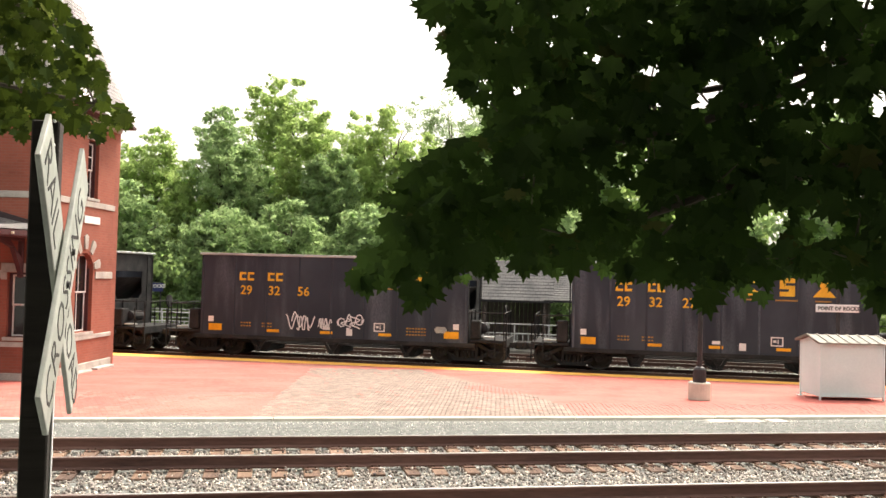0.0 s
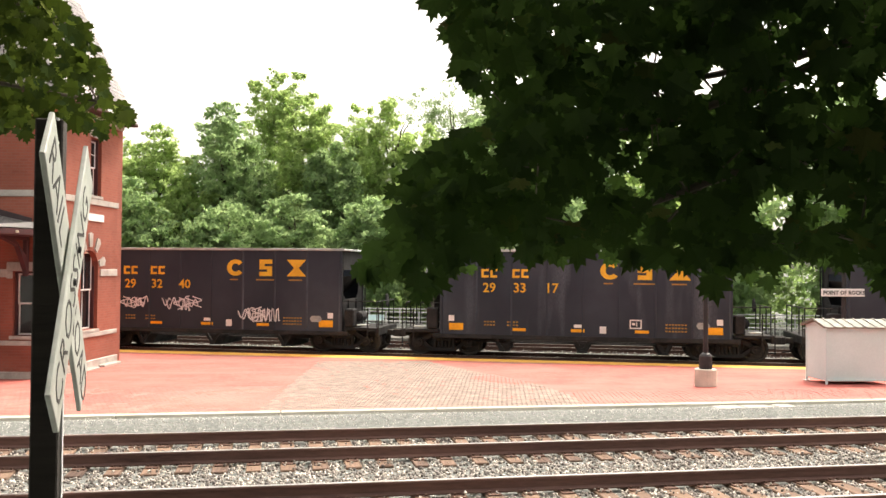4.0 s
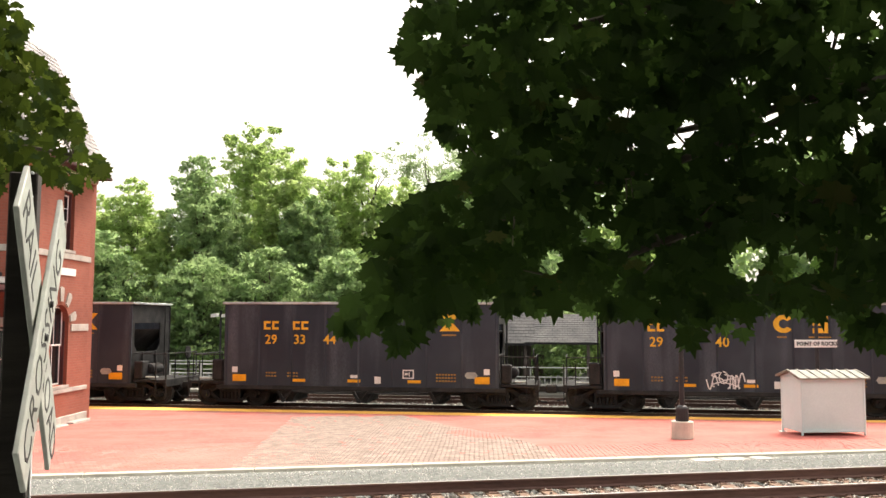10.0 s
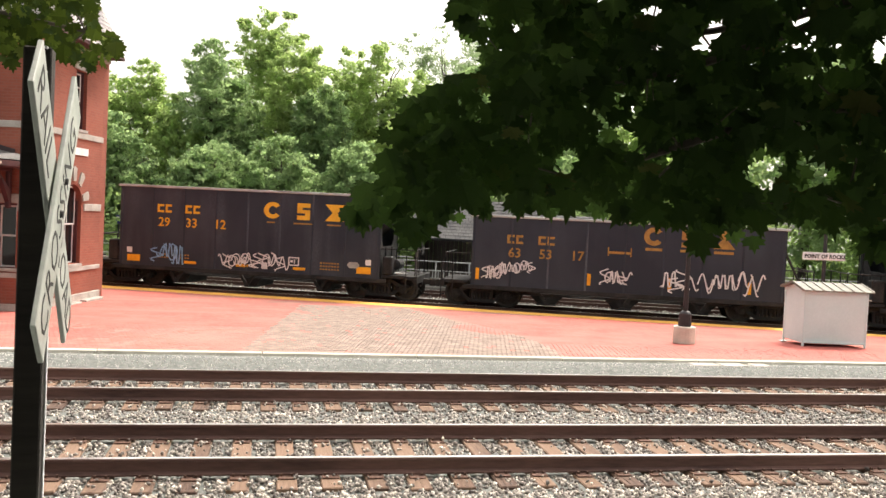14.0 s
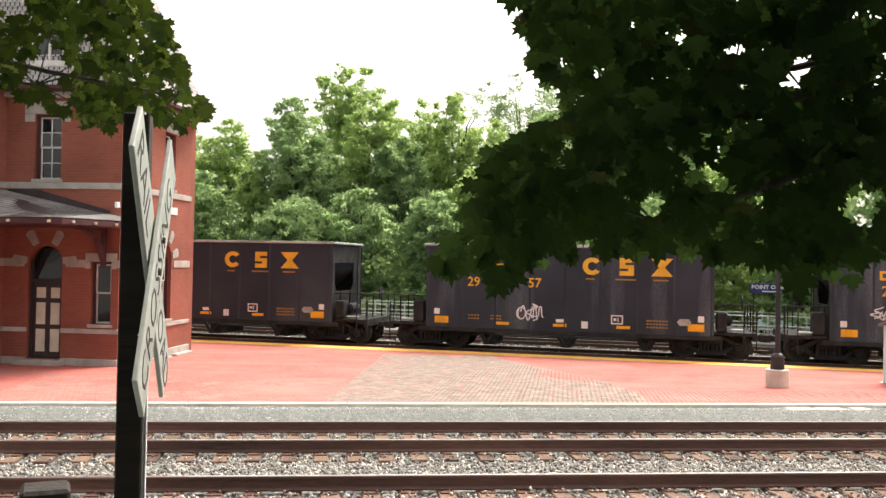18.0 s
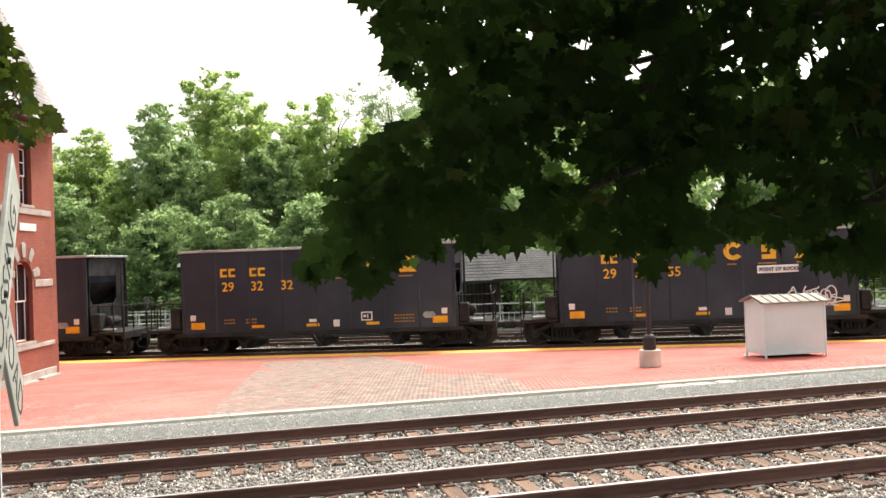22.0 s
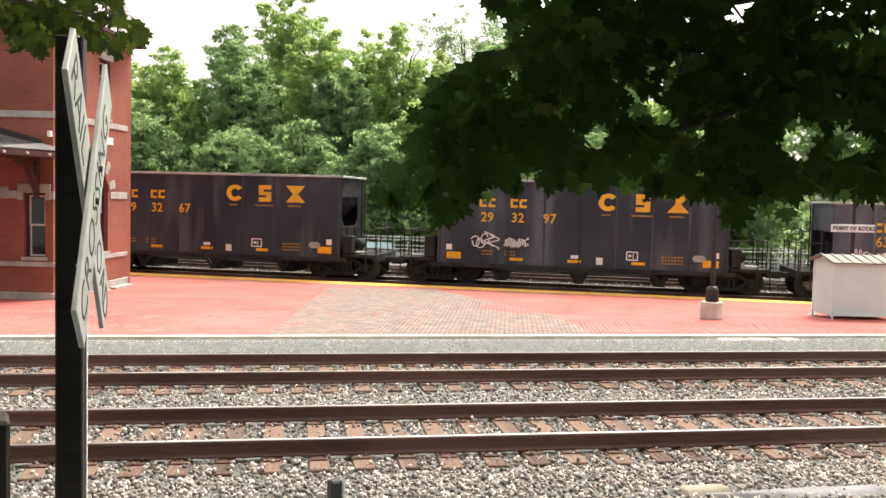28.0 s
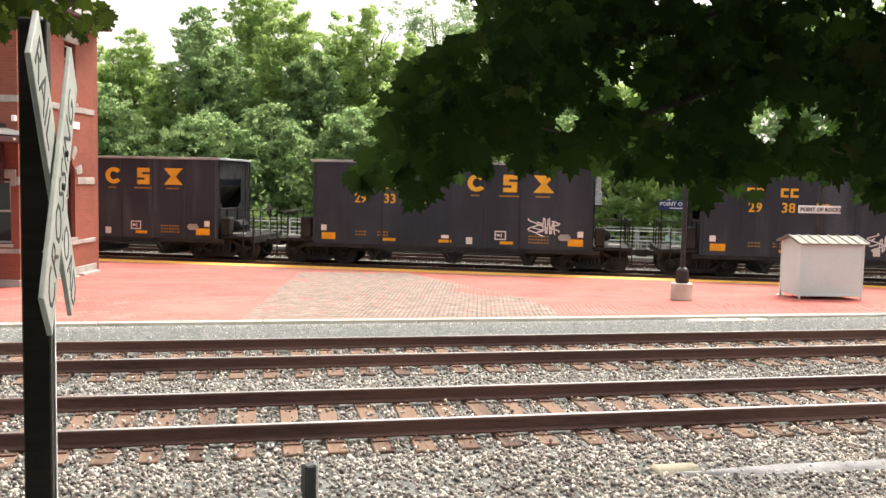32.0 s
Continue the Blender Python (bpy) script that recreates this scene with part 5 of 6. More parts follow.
# order in the train, number groups, scrawl (start, width, height above the rail, size)
W_, T_, B_ = M_SPRAY, M_SPRAYTEAL, M_SPRAYBLUE
ROLL = {
    -2: ("black", "29 32 14", ()), -1: ("black", "29 32 27", ()),
    0: ("black", "29 32 56", ((2.95, 0.95, 1.5, 0.7), (4.1, 0.45, 1.45, 0.4), (4.8, 0.95, 1.55, 0.6))),
    1: ("black", "29 32 05", ((4.8, 1.0, 1.4, 0.5),)),
    2: ("black", "29 33 03", ((2.95, 0.95, 1.75, 0.45), (7.2, 0.75, 1.6, 0.6))),
    3: ("black", "29 33 17", ()),
    4: ("black", "29 32 40", ((0.95, 1.1, 1.85, 0.5), (2.6, 1.6, 1.85, 0.55), (5.6, 1.6, 1.5, 0.6))),
    5: ("black", "29 32 94", ((2.95, 0.95, 1.5, 0.65),)),
    6: ("black", "29 32 21", ((0.85, 0.95, 1.88, 0.35), (1.88, 0.98, 1.82, 0.5), (4.78, 1.05, 1.35, 0.8))),
    7: ("black", "29 32 98", ((0.85, 1.15, 1.72, 0.5), (2.95, 0.95, 1.75, 0.45), (4.05, 0.65, 1.75, 0.55), (4.8, 0.95, 1.55, 0.85))),
    8: ("black", "29 37 40", ((2.98, 1.2, 1.35, 0.6), (5.9, 1.1, 1.45, 0.6))),
    9: ("black", "29 33 44", ()), 10: ("black", "29 33 00", ()), 11: ("black", "29 33 28", ()),
    12: ("low", "63 53 17", ((-0.3, 0.95, 1.5, 0.55), (0.62, 0.9, 1.65, 0.45), (3.75, 1.05, 1.5, 0.6), (5.85, 1.1, 1.45, 0.85), (7.05, 1.05, 1.5, 0.75), (8.15, 0.95, 1.5, 0.85))),
    13: ("black", "29 33 12", ((0.9, 1.2, 1.5, 0.8, B_), (3.4, 2.9, 1.35, 0.6))),
    14: ("black", "29 33 36", ()),
    15: ("black", "29 32 93", ((0.8, 0.95, 1.85, 0.42), (1.85, 0.95, 1.75, 0.5), (2.9, 1.0, 1.4, 0.8))),
    16: ("black", "29 33 57", ((2.9, 0.85, 1.6, 0.7),)),
    17: ("black", "29 32 63", ()),
    18: ("low", "635 276", ((1.6, 0.75, 1.5, 0.55), (3.75, 1.0, 1.35, 0.45), (4.8, 0.9, 1.75, 0.4), (5.8, 1.0, 1.55, 0.75), (6.95, 0.9, 1.55, 0.4))),
    19: ("black", "29 32 55", ((7.1, 1.95, 1.55, 0.75),)),
    20: ("black", "29 32 32", ()),
    21: ("black", "29 40 39", ((0.85, 0.95, 1.75, 0.45), (1.9, 0.85, 1.5, 0.9), (2.95, 1.0, 1.55, 0.65), (4.75, 1.0, 1.55, 0.75), (5.8, 1.0, 1.6, 0.6))),
    22: ("black", "29 33 27", ((0.82, 0.95, 1.82, 0.45), (1.85, 0.95, 1.85, 0.5), (3.0, 0.85, 1.75, 0.35, T_), (4.0, 0.6, 1.65, 0.6, T_), (6.0, 0.85, 1.75, 0.45, T_), (8.1, 1.0, 1.75, 0.45))),
    23: ("black", "29 33 10", ()),
    24: ("grey_low", "63 51 22", ((-0.35, 1.05, 1.65, 0.45), (-0.35, 1.05, 1.2, 0.4), (0.72, 0.9, 1.65, 0.5), (1.8, 1.0, 1.65, 0.5), (5.1, 0.95, 1.4, 0.75), (6.2, 1.1, 1.45, 0.65), (7.4, 0.9, 1.35, 0.95), (8.5, 0.95, 1.4, 0.7))),
    25: ("black", "29 32 97", ((0.8, 0.95, 1.72, 0.65), (1.95, 0.85, 1.7, 0.35))),
    26: ("black", "29 32 67", ()),
    27: ("dusty", "29 31 42", ()),
    28: ("black", "29 38 79", ((4.95, 0.95, 1.5, 0.65), (6.1, 0.75, 1.45, 0.55))),
    29: ("black", "29 33 20", ((7.3, 1.05, 1.75, 0.6),)),
    30: ("black", "29 33 18", ()), 31: ("black", "29 32 88", ()),
}
FIRST = {}
CARS = []
for k, (kind, digits, marks) in ROLL.items():
    if kind not in FIRST:
        FIRST[kind] = hopper(kind)
        car = FIRST[kind]
        CARS.append((k, car))
    else:
        CARS.append((k, None))
CARS = [(k, c if c else copy_thing(FIRST[ROLL[k][0]], Matrix())) for k, c in CARS]
for k, car in CARS:
    kind, digits, marks = ROLL[k]
    number(car, digits.split(), kind in ("low", "grey_low"), M_OLDLETTER if kind == "low" else M_LETTER)
    for i, mk in enumerate(marks):
        scrawl(car, mk[0] + 0.06 * mk[1], mk[1] * 0.86, mk[2], mk[3] * 0.9, 100 * k + i, mk[4] if len(mk) > 4 else M_SPRAY, 0.026 + 0.024 * mk[3])


# seconds, and metres by which the train runs ahead of or behind an even pace
PACE = [(0, 0.0), (3, 0.0), (6, -0.14), (8, 0.0), (12, 0.0), (13, 0.14), (17, 0.0), (20, 0.0), (23, 0.15), (24, 0.25), (26, 0.1), (27, 0.0), (28, -0.05), (29, -0.5), (30, -0.15), (31, -0.1), (32, -0.1)]


def gain(t):
    """The train gathers a little speed towards the end, with small surges: metres won over a steady run."""
    return 1.95 * (max(0.0, t - 21.5) / 10.5) ** 2 + float(np.interp(t, [p[0] for p in PACE], [p[1] for p in PACE]))


def motions():
    for k, car in CARS:
        place = lambda t: START + SPEED * t - PITCH * k + TAG
        walk(car, [(t, TRACK @ Matrix.Translation((place(t) + gain(t), 0, 0))) for t in (0, 3, 6, 8, 12, 13, 15, 17, 20, 21.5, 23, 24, 25, 26, 27, 28, 29, 30, 31, 32)])
        # wheels roll while their car passes the platform, 70 degrees a step
        step = radians(70) * WHEEL_R / SPEED
        t0, t1 = max(0.0, (-24 - place(0)) / SPEED), min(32.0, (22 - place(0)) / SPEED)
        if t1 - t0 < step:
            continue
        n = max(1, int((t1 - t0) / step))
        for wheel in [o for o in car.children_recursive if o.name.startswith("wheelset")]:
            x, z = wheel.location.x, wheel.location.z
            rows = [(0.0, pose(x, 0, z))] if t0 > 0.05 else []
            last = -1
            for i in range(n + 1):
                t = t0 + i * (t1 - t0) / n
                if frame(t) == last:
                    continue
                last = frame(t)
                rows.append((t, pose(x, 0, z, 0, math.degrees(SPEED * (t - t0) / WHEEL_R) % 360.0, 0)))
            if t1 < 31.95:
                rows.append((32.0, rows[-1][1]))
            walk(wheel, rows)

# ---- foliage ----
def leaf_cards(rng, centres, radii, per, size, up=0.3):
    """Many small leaves in clumps: bent diamond cards, as arrays of vertices and faces."""
    n = len(centres) * per
    c = np.repeat(centres, per, axis=0)
    r = np.repeat(radii, per, axis=0)
    d = rng.normal(size=(n, 3))
    d /= np.linalg.norm(d, axis=1)[:, None]
    p = c + d * r * (rng.random((n, 1)) ** 0.6)
    nrm = d * 0.25 + rng.normal(size=(n, 3)) * 0.6 + [0, 0, up]
    nrm /= np.linalg.norm(nrm, axis=1)[:, None]
    a = np.cross(nrm, rng.normal(size=(n, 3)))
    a /= np.linalg.norm(a, axis=1)[:, None]
    b = np.cross(nrm, a)
    s = size * rng.uniform(0.6, 1.25, (n, 1))
    v = np.stack([p - a * s, p - b * s * 0.55 + nrm * s * 0.12, p + a * s, p + b * s * 0.55 + nrm * s * 0.12], 1)
    return v.reshape(-1, 3)


def quads_mesh(name, v, mat):
    n = len(v) // 4
    me = bpy.data.meshes.new(name)
    me.vertices.add(n * 4)
    me.vertices.foreach_set("co", np.ascontiguousarray(v, dtype=np.float32).ravel())
    me.loops.add(n * 4)
    me.loops.foreach_set("vertex_index", np.arange(n * 4, dtype=np.int32))
    me.polygons.add(n)
    me.polygons.foreach_set("loop_start", np.arange(0, n * 4, 4, dtype=np.int32))
    me.update()
    me.validate()
    me.materials.append(mat)
    return me


def limb(m, p, q, r0, r1, rng, n=5, bend=0.25):
    """A crooked tapering branch from p to q."""
    p, q = Vector(p), Vector(q)
    last, lr = p, r0
    for k in range(1, n + 1):
        t = k / n
        x = p.lerp(q, t) + Vector([rng.uniform(-bend, bend) * (1 if k < n else 0) for _ in range(3)])
        r = r0 + (r1 - r0) * t
        m.rod(last, x, lr, 7, r, caps=False)
        last, lr = x, r
    return last


def tree(az, el, width, dist, seed, mat, base=-0.5, spires=3, size=0.15, per=50, near=False, label="tall leafy green tree behind the far track"):
    """A broadleaf tree: tapered trunk, rising limbs, and leaf sprays along them that make several pointed spires."""
    rng, pr = np.random.default_rng(seed), random.Random(seed)
    x, y = dist * math.sin(radians(az)), dist * math.cos(radians(az))
    top = EYE[2] + dist * math.tan(radians(el + 0.35)) - base
    half = dist * math.tan(radians(width))
    ob = thing("tree", Matrix.Translation((x, y, base)), label, "tree", "trees of the wood")
    wood = Mesh()
    limb(wood, (0, 0, 0), (0, 0, top * 0.85), 0.28, 0.05, pr, 7, 0.12)
    for _ in range(9):
        z = top * pr.uniform(0.25, 0.75)
        a = pr.uniform(0, math.tau)
        limb(wood, (0, 0, z), (half * 0.7 * math.cos(a), half * 0.7 * math.sin(a), z + top * 0.16), 0.10, 0.02, pr, 4, 0.15)
    part("trunk", wood, M_BARK, ob)
    cs, rs = [], []
    lobes = [(0.0, 0.0, 1.0, 0.85)] + [(pr.uniform(-0.8, 0.8) * half, pr.uniform(-0.8, 0.5) * half, pr.uniform(0.78, 0.98), pr.uniform(0.55, 0.80)) for _ in range(spires)]
    for lx, ly, hh, ww in lobes:
        h = top * hh
        n = int((50 if near else 24) * (0.6 + ww))
        for _ in range(n):
            # one spray: leaves strung outward and upward from the stem
            t = pr.random() ** 0.85
            z = 0.4 + (h - 0.4) * t
            rad = half * 1.08 * ww * (1.0 if t < 0.5 else math.sqrt(1.0 - 0.97 * ((t - 0.5) / 0.5) ** 2))
            a = pr.uniform(0, math.tau)
            rise, reach = pr.uniform(0.15, 0.55), rad * pr.uniform(0.65, 1.15)
            for k in range(4):
                q = 0.45 + 0.55 * k / 3
                s = (0.62 - 0.34 * k / 3) * pr.uniform(0.7, 1.2) * (1.5 if dist > 70 else 1.0) * (0.7 if t > 0.9 else 1.0)
                b = a + pr.uniform(-0.3, 0.3)
                cs.append((lx + reach * q * math.cos(b), ly + reach * q * math.sin(b), min(z + reach * rise * q, h) + pr.uniform(-0.15, 0.1)))
                rs.append((s, s, s * 0.62))
    v = leaf_cards(rng, np.array(cs), np.array(rs), per, size)
    crown = part("crown", quads_mesh("crown", v, mat), None, ob)
    crown["kind"] = "stuff"
    return ob


# the wood behind the railway: bearing, top, half width (degrees as seen from the lane), distance
WOOD = [
    (-24.0, 8.5, 2.6, 60, M_FAR), (-19.5, 9.0, 2.6, 57, M_FARDEEP), (-15.0, 8.2, 2.6, 60, M_FAR), (-11.0, 7.9, 2.3, 62, M_FAR), (-7.7, 8.2, 2.1, 58, M_FAR), (-3.9, 9.7, 2.4, 54, M_FARDEEP), (-0.4, 12.2, 2.1, 60, M_FAR),
    (1.6, 10.6, 2.0, 55, M_FAR), (4.6, 10.0, 1.6, 58, M_FAR), (6.9, 10.5, 2.0, 56, M_FAR), (10.8, 11.7, 2.8, 84, M_FARHAZE), (13.4, 10.4, 2.2, 80, M_FARHAZE), (9.3, 8.9, 2.0, 55, M_FAR),
    (12.6, 9.3, 2.3, 54, M_FARDEEP), (16.4, 10.0, 2.4, 56, M_FAR), (20.2, 9.6, 2.4, 52, M_FARDEEP), (24.4, 10.5, 2.6, 52, M_FAR), (28.8, 10.2, 2.6, 50, M_FAR), (33.4, 10.8, 2.8, 48, M_FARDEEP), (38.2, 10.6, 2.8, 47, M_FAR), (43.0, 10.5, 2.8, 47, M_FAR), (48.5, 10.5, 3, 47, M_FARDEEP),
    (-8.6, 3.4, 2.3, 50, M_FARDEEP), (-3.4, 3.7, 2.4, 49, M_FARDEEP), (0.6, 4.1, 2.4, 49, M_FARDEEP), (5.2, 4.0, 2.4, 48, M_FARDEEP), (11.2, 4.2, 2.2, 48, M_FARDEEP), (-5.9, 6.2, 1.6, 54, M_FAR), (3.1, 7.6, 1.5, 53, M_FARDEEP), (-2.0, 7.2, 1.5, 56, M_FARDEEP), (7.9, 5.6, 1.6, 50, M_FAR), (18.0, 5.4, 2.4, 46, M_FARDEEP), (22.8, 5.6, 2.6, 45, M_FAR), (28.0, 5.6, 2.7, 44, M_FARDEEP), (-10.5, 5.0, 2.2, 51, M_FARDEEP), (-15, 5.0, 2.4, 52, M_FARDEEP),
]
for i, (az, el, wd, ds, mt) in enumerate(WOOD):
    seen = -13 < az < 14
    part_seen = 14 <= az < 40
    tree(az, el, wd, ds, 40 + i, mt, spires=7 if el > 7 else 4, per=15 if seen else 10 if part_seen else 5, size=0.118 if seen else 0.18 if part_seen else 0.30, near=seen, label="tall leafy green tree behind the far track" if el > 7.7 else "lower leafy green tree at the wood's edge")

# unseen trees added round both railway ends and behind the lane, blocking low sky
LIGHT_BLOCKERS = [(55, 11, 3.4, 48), (63, 12, 3.6, 46), (71, 13, 3.8, 44), (80, 14, 4, 42), (90, 15, 4.5, 38), (102, 16, 5, 36), (-32, 10, 3.4, 58), (-42, 11, 3.6, 52), (-54, 12, 4, 46), (-68, 13, 4.4, 42),
          (135, 20, 6, 30), (155, 21, 6, 28), (175, 20, 6, 29), (195, 21, 6, 28), (215, 20, 6, 30)]
for i, (az, el, wd, ds) in enumerate(LIGHT_BLOCKERS):
    tree(az, el, wd, ds, 140 + i, M_FARDEEP, base=0.3 if 120 < az < 240 else -0.5, spires=5, per=5, size=0.42, label="unseen leafy green tree added to block low sky light")

# a thick hedge line closes the wood low down, from side to side
rng_ = np.random.default_rng(77)
hc = []
for i in range(900):
    az = math.radians(rng_.uniform(-34, 52))
    ds = rng_.uniform(44, 60)
    hc.append((ds * math.sin(az), ds * math.cos(az), rng_.uniform(-0.4, 3.0)))
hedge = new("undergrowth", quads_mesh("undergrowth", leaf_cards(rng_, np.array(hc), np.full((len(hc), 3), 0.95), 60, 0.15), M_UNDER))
tagged(hedge, "dense green undergrowth at the foot of the wood", "undergrowth", kind="stuff")


def maple_leaf():
    """The outline of a maple leaf, one unit long, stalk at the origin, tip at -y; slightly cupped."""
    half = [(0.0, -1.0), (0.10, -0.74), (0.24, -0.78), (0.20, -0.56), (0.52, -0.62), (0.44, -0.46), (0.56, -0.36), (0.36, -0.24), (0.40, -0.08), (0.16, -0.10), (0.0, 0.0)]
    pts = half + [(-x, y) for x, y in half[-2:0:-1]]
    return np.array([(x, y, 0.16 * abs(x) - 0.10 * y * y) for x, y in pts])


LEAF = maple_leaf()


def leaf_fan(n):
    mid = n
    return [(i, (i + 1) % n, mid) for i in range(n)]


def leaf_verts(rng, p, size, face):
    """One hanging leaf at p: its face turned roughly towards a direction, its tip down."""
    nrm = np.array(face) + rng.normal(size=3) * 0.55
    nrm /= np.linalg.norm(nrm)
    down = np.array([0, 0, -1.0]) + rng.normal(size=3) * 0.38
    down -= nrm * (down @ nrm)
    down /= np.linalg.norm(down)
    side = np.cross(down, nrm)
    L = np.vstack([LEAF, [[0, -0.42, -0.03]]]) * size
    return p + L[:, :1] * side - L[:, 1:2] * down + L[:, 2:3] * nrm


def inside(poly, x, y):
    hit = False
    for (x0, y0), (x1, y1) in zip(poly, poly[1:] + poly[:1]):
        if (y0 > y) != (y1 > y) and x < (x1 - x0) * (y - y0) / (y1 - y0) + x0:
            hit = not hit
    return hit


def spray(name, poly, n, near, far, size, mat, seed, tree_ob, limbs, own=290, holes=(), face=None, side=0.7):
    """The overhanging boughs of a maple: leaves hung within an outline of bearings and heights, twigs among them."""
    rng = np.random.default_rng(seed)
    xs, ys = [p[0] for p in poly], [p[1] for p in poly]
    verts, faces, k, spots = [], [], 0, []
    while len(spots) < n:
        a, e = rng.uniform(min(xs), max(xs)), rng.uniform(min(ys), max(ys))
        if not (inside(poly, a, e) and inside(poly, a - side, e) and inside(poly, a + side, e)) or any(math.hypot((a - h[0]) * 1.0, e - h[1]) < h[2] * rng.uniform(0.6, 1.1) for h in holes):
            continue
        if noise.noise((a * 0.55, e * 0.55, seed)) < -0.50 or noise.noise((a * 2.2, e * 2.2, seed + 5)) < -0.36:
            continue
        d = rng.uniform(near, far)
        ra, re = math.radians(a), math.radians(e)
        spots.append(np.array([d * math.sin(ra) * math.cos(re), d * math.cos(ra) * math.cos(re), EYE[2] + d * math.sin(re) + size * 0.55]))
    tris = leaf_fan(len(LEAF))
    shapes = []
    for v in range(6):
        rr = np.random.default_rng(seed + v)
        m = Mesh()
        m.v = [tuple(x) for x in leaf_verts(rr, np.zeros(3), 1.0, (0, -1, 0.15) if face is None else face)]
        m.f = tris
        me = bpy.data.meshes.new("leaf")
        me.from_pydata(m.v, [], m.f)
        me.materials.append(mat)
        shapes.append(me)
    inv = tree_ob.matrix_basis.inverted()
    for i, p in enumerate(spots):
        s = size * rng.uniform(0.7, 1.2)
        if i < own:
            q = inv @ Vector(p)
            part("leaf", shapes[int(rng.integers(6))], None, tree_ob, m=Matrix.LocRotScale(q, Euler((rng.normal() * 0.4, rng.normal() * 0.35, rng.normal() * 0.5)), Vector((s, s, s))))
        else:
            q = p - np.array(tree_ob.matrix_basis.translation)
            v = leaf_verts(rng, q, s, (0, -1, 0.15) if face is None else face)
            faces += [tuple(len(verts) + j for j in t) for t in tris]
            verts += [tuple(x) for x in v]
    me = bpy.data.meshes.new(name)
    me.from_pydata(verts, [], faces)
    me.materials.append(mat)
    ob = part(name, me, None, tree_ob)
    ob["kind"] = "stuff"
    pr = random.Random(seed)
    wood = Mesh()
    for p, q, r in limbs:
        limb(wood, inv @ Vector(p), inv @ Vector(q), r, r * 0.25, pr, 7, 0.05)
    for p in spots[::9]:
        best = min(limbs, key=lambda l: min((Vector(l[0]).lerp(Vector(l[1]), t) - Vector(p)).length for t in (0.2, 0.5, 0.8, 1.0)))
        anchor = min((Vector(best[0]).lerp(Vector(best[1]), t) for t in (0.15, 0.3, 0.45, 0.6, 0.75, 0.9, 1.0)), key=lambda a: (a - Vector(p)).length)
        if (anchor - Vector(p)).length < 0.45:
            wood.rod(inv @ anchor, inv @ Vector(p), 0.006, 4, 0.002, caps=False)
    part("branch", wood, M_BARK, tree_ob)


def bearing(a, e, d):
    ra, re = math.radians(a), math.radians(e)
    return (d * math.sin(ra) * math.cos(re), d * math.cos(ra) * math.cos(re), EYE[2] + d * math.sin(re))


def maple(x, y, z, h, seed, label, centre, radius, clumps):
    """A maple beside the lane: trunk outside the picture, an unseen crown added above and behind to cast shade, low
    boughs before the lens.
    """
    ob = thing("maple_tree", Matrix.Translation((x, y, z)), label, "tree", "maples beside the lane")
    pr, rng = random.Random(seed), np.random.default_rng(seed)
    wood = Mesh()
    limb(wood, (0, 0, 0), (0.1, 0.1, h * 0.8), 0.24, 0.08, pr, 7, 0.06)
    for _ in range(7):
        a = pr.uniform(0, math.tau)
        limb(wood, (0, 0, h * 0.5), (centre[0] - x + radius * 0.6 * math.cos(a), centre[1] - y + radius * 0.6 * math.sin(a), h * pr.uniform(0.7, 0.9)), 0.1, 0.02, pr, 5, 0.15)
    part("trunk", wood, M_BARK, ob)
    # the crown is never in view; its clumps only keep sky light off
    cs = []
    while len(cs) < clumps:
        a, q, t = pr.uniform(0, math.tau), pr.random() ** 0.5, pr.random()
        r = radius * (1.0 - 0.5 * t * t)
        px, py, pz = centre[0] + r * q * math.cos(a), centre[1] + r * q * math.sin(a), 2.2 + (h - 1.5) * t
        flat = math.hypot(px, py)
        if flat < 1.6 or (py > -1.0 and pz - 2.7 < 0.62 * flat + 0.9):
            continue
        cs.append((px - x, py - y, pz - z))
    crown = part("crown", quads_mesh("crown", leaf_cards(rng, np.array(cs), np.full((len(cs), 3), 0.8), 30, 0.18), M_MAPLESHADE), None, ob)
    crown["kind"] = "stuff"
    return ob


OVER = maple(4.6, 1.4, 0.8, 10.0, 5, "large shaded green maple overhanging the lane", (0.8, -3.0), 7.5, 1500)
EDGE = [(9.9, 26), (9.5, 19.4), (8.4, 17.2), (10.1, 15.9), (10.5, 13.4), (11.4, 10.9), (12.8, 11.2), (12.8, 8.6), (10.7, 8.3), (9.4, 8.4), (8.2, 6.6), (7.3, 4.2), (5.7, 2.0), (4.4, 0.6), (4.4, -0.9), (6.5, -1.9),
        (7.7, -0.2), (8.5, -1.9), (11.0, -1.8), (11.4, -0.1), (12.5, -1.7), (13.7, 0.4), (15.1, -1.0), (16.0, 0.5), (19.8, 0.8), (22.4, 0.4), (25.5, 0.0), (27.7, -2.3), (28.8, -1.6), (29.1, 0.5), (30.2, -1.8),
        (31.4, -1.9), (31.9, 0.6), (34.1, -0.1), (35.0, 0.6), (37.0, -2.2), (37.6, -0.4), (38.4, -3.5), (39.1, -1.3), (40.8, -3.5), (42.5, -0.3), (47, -3.0), (53, 0.1), (53, 26)]
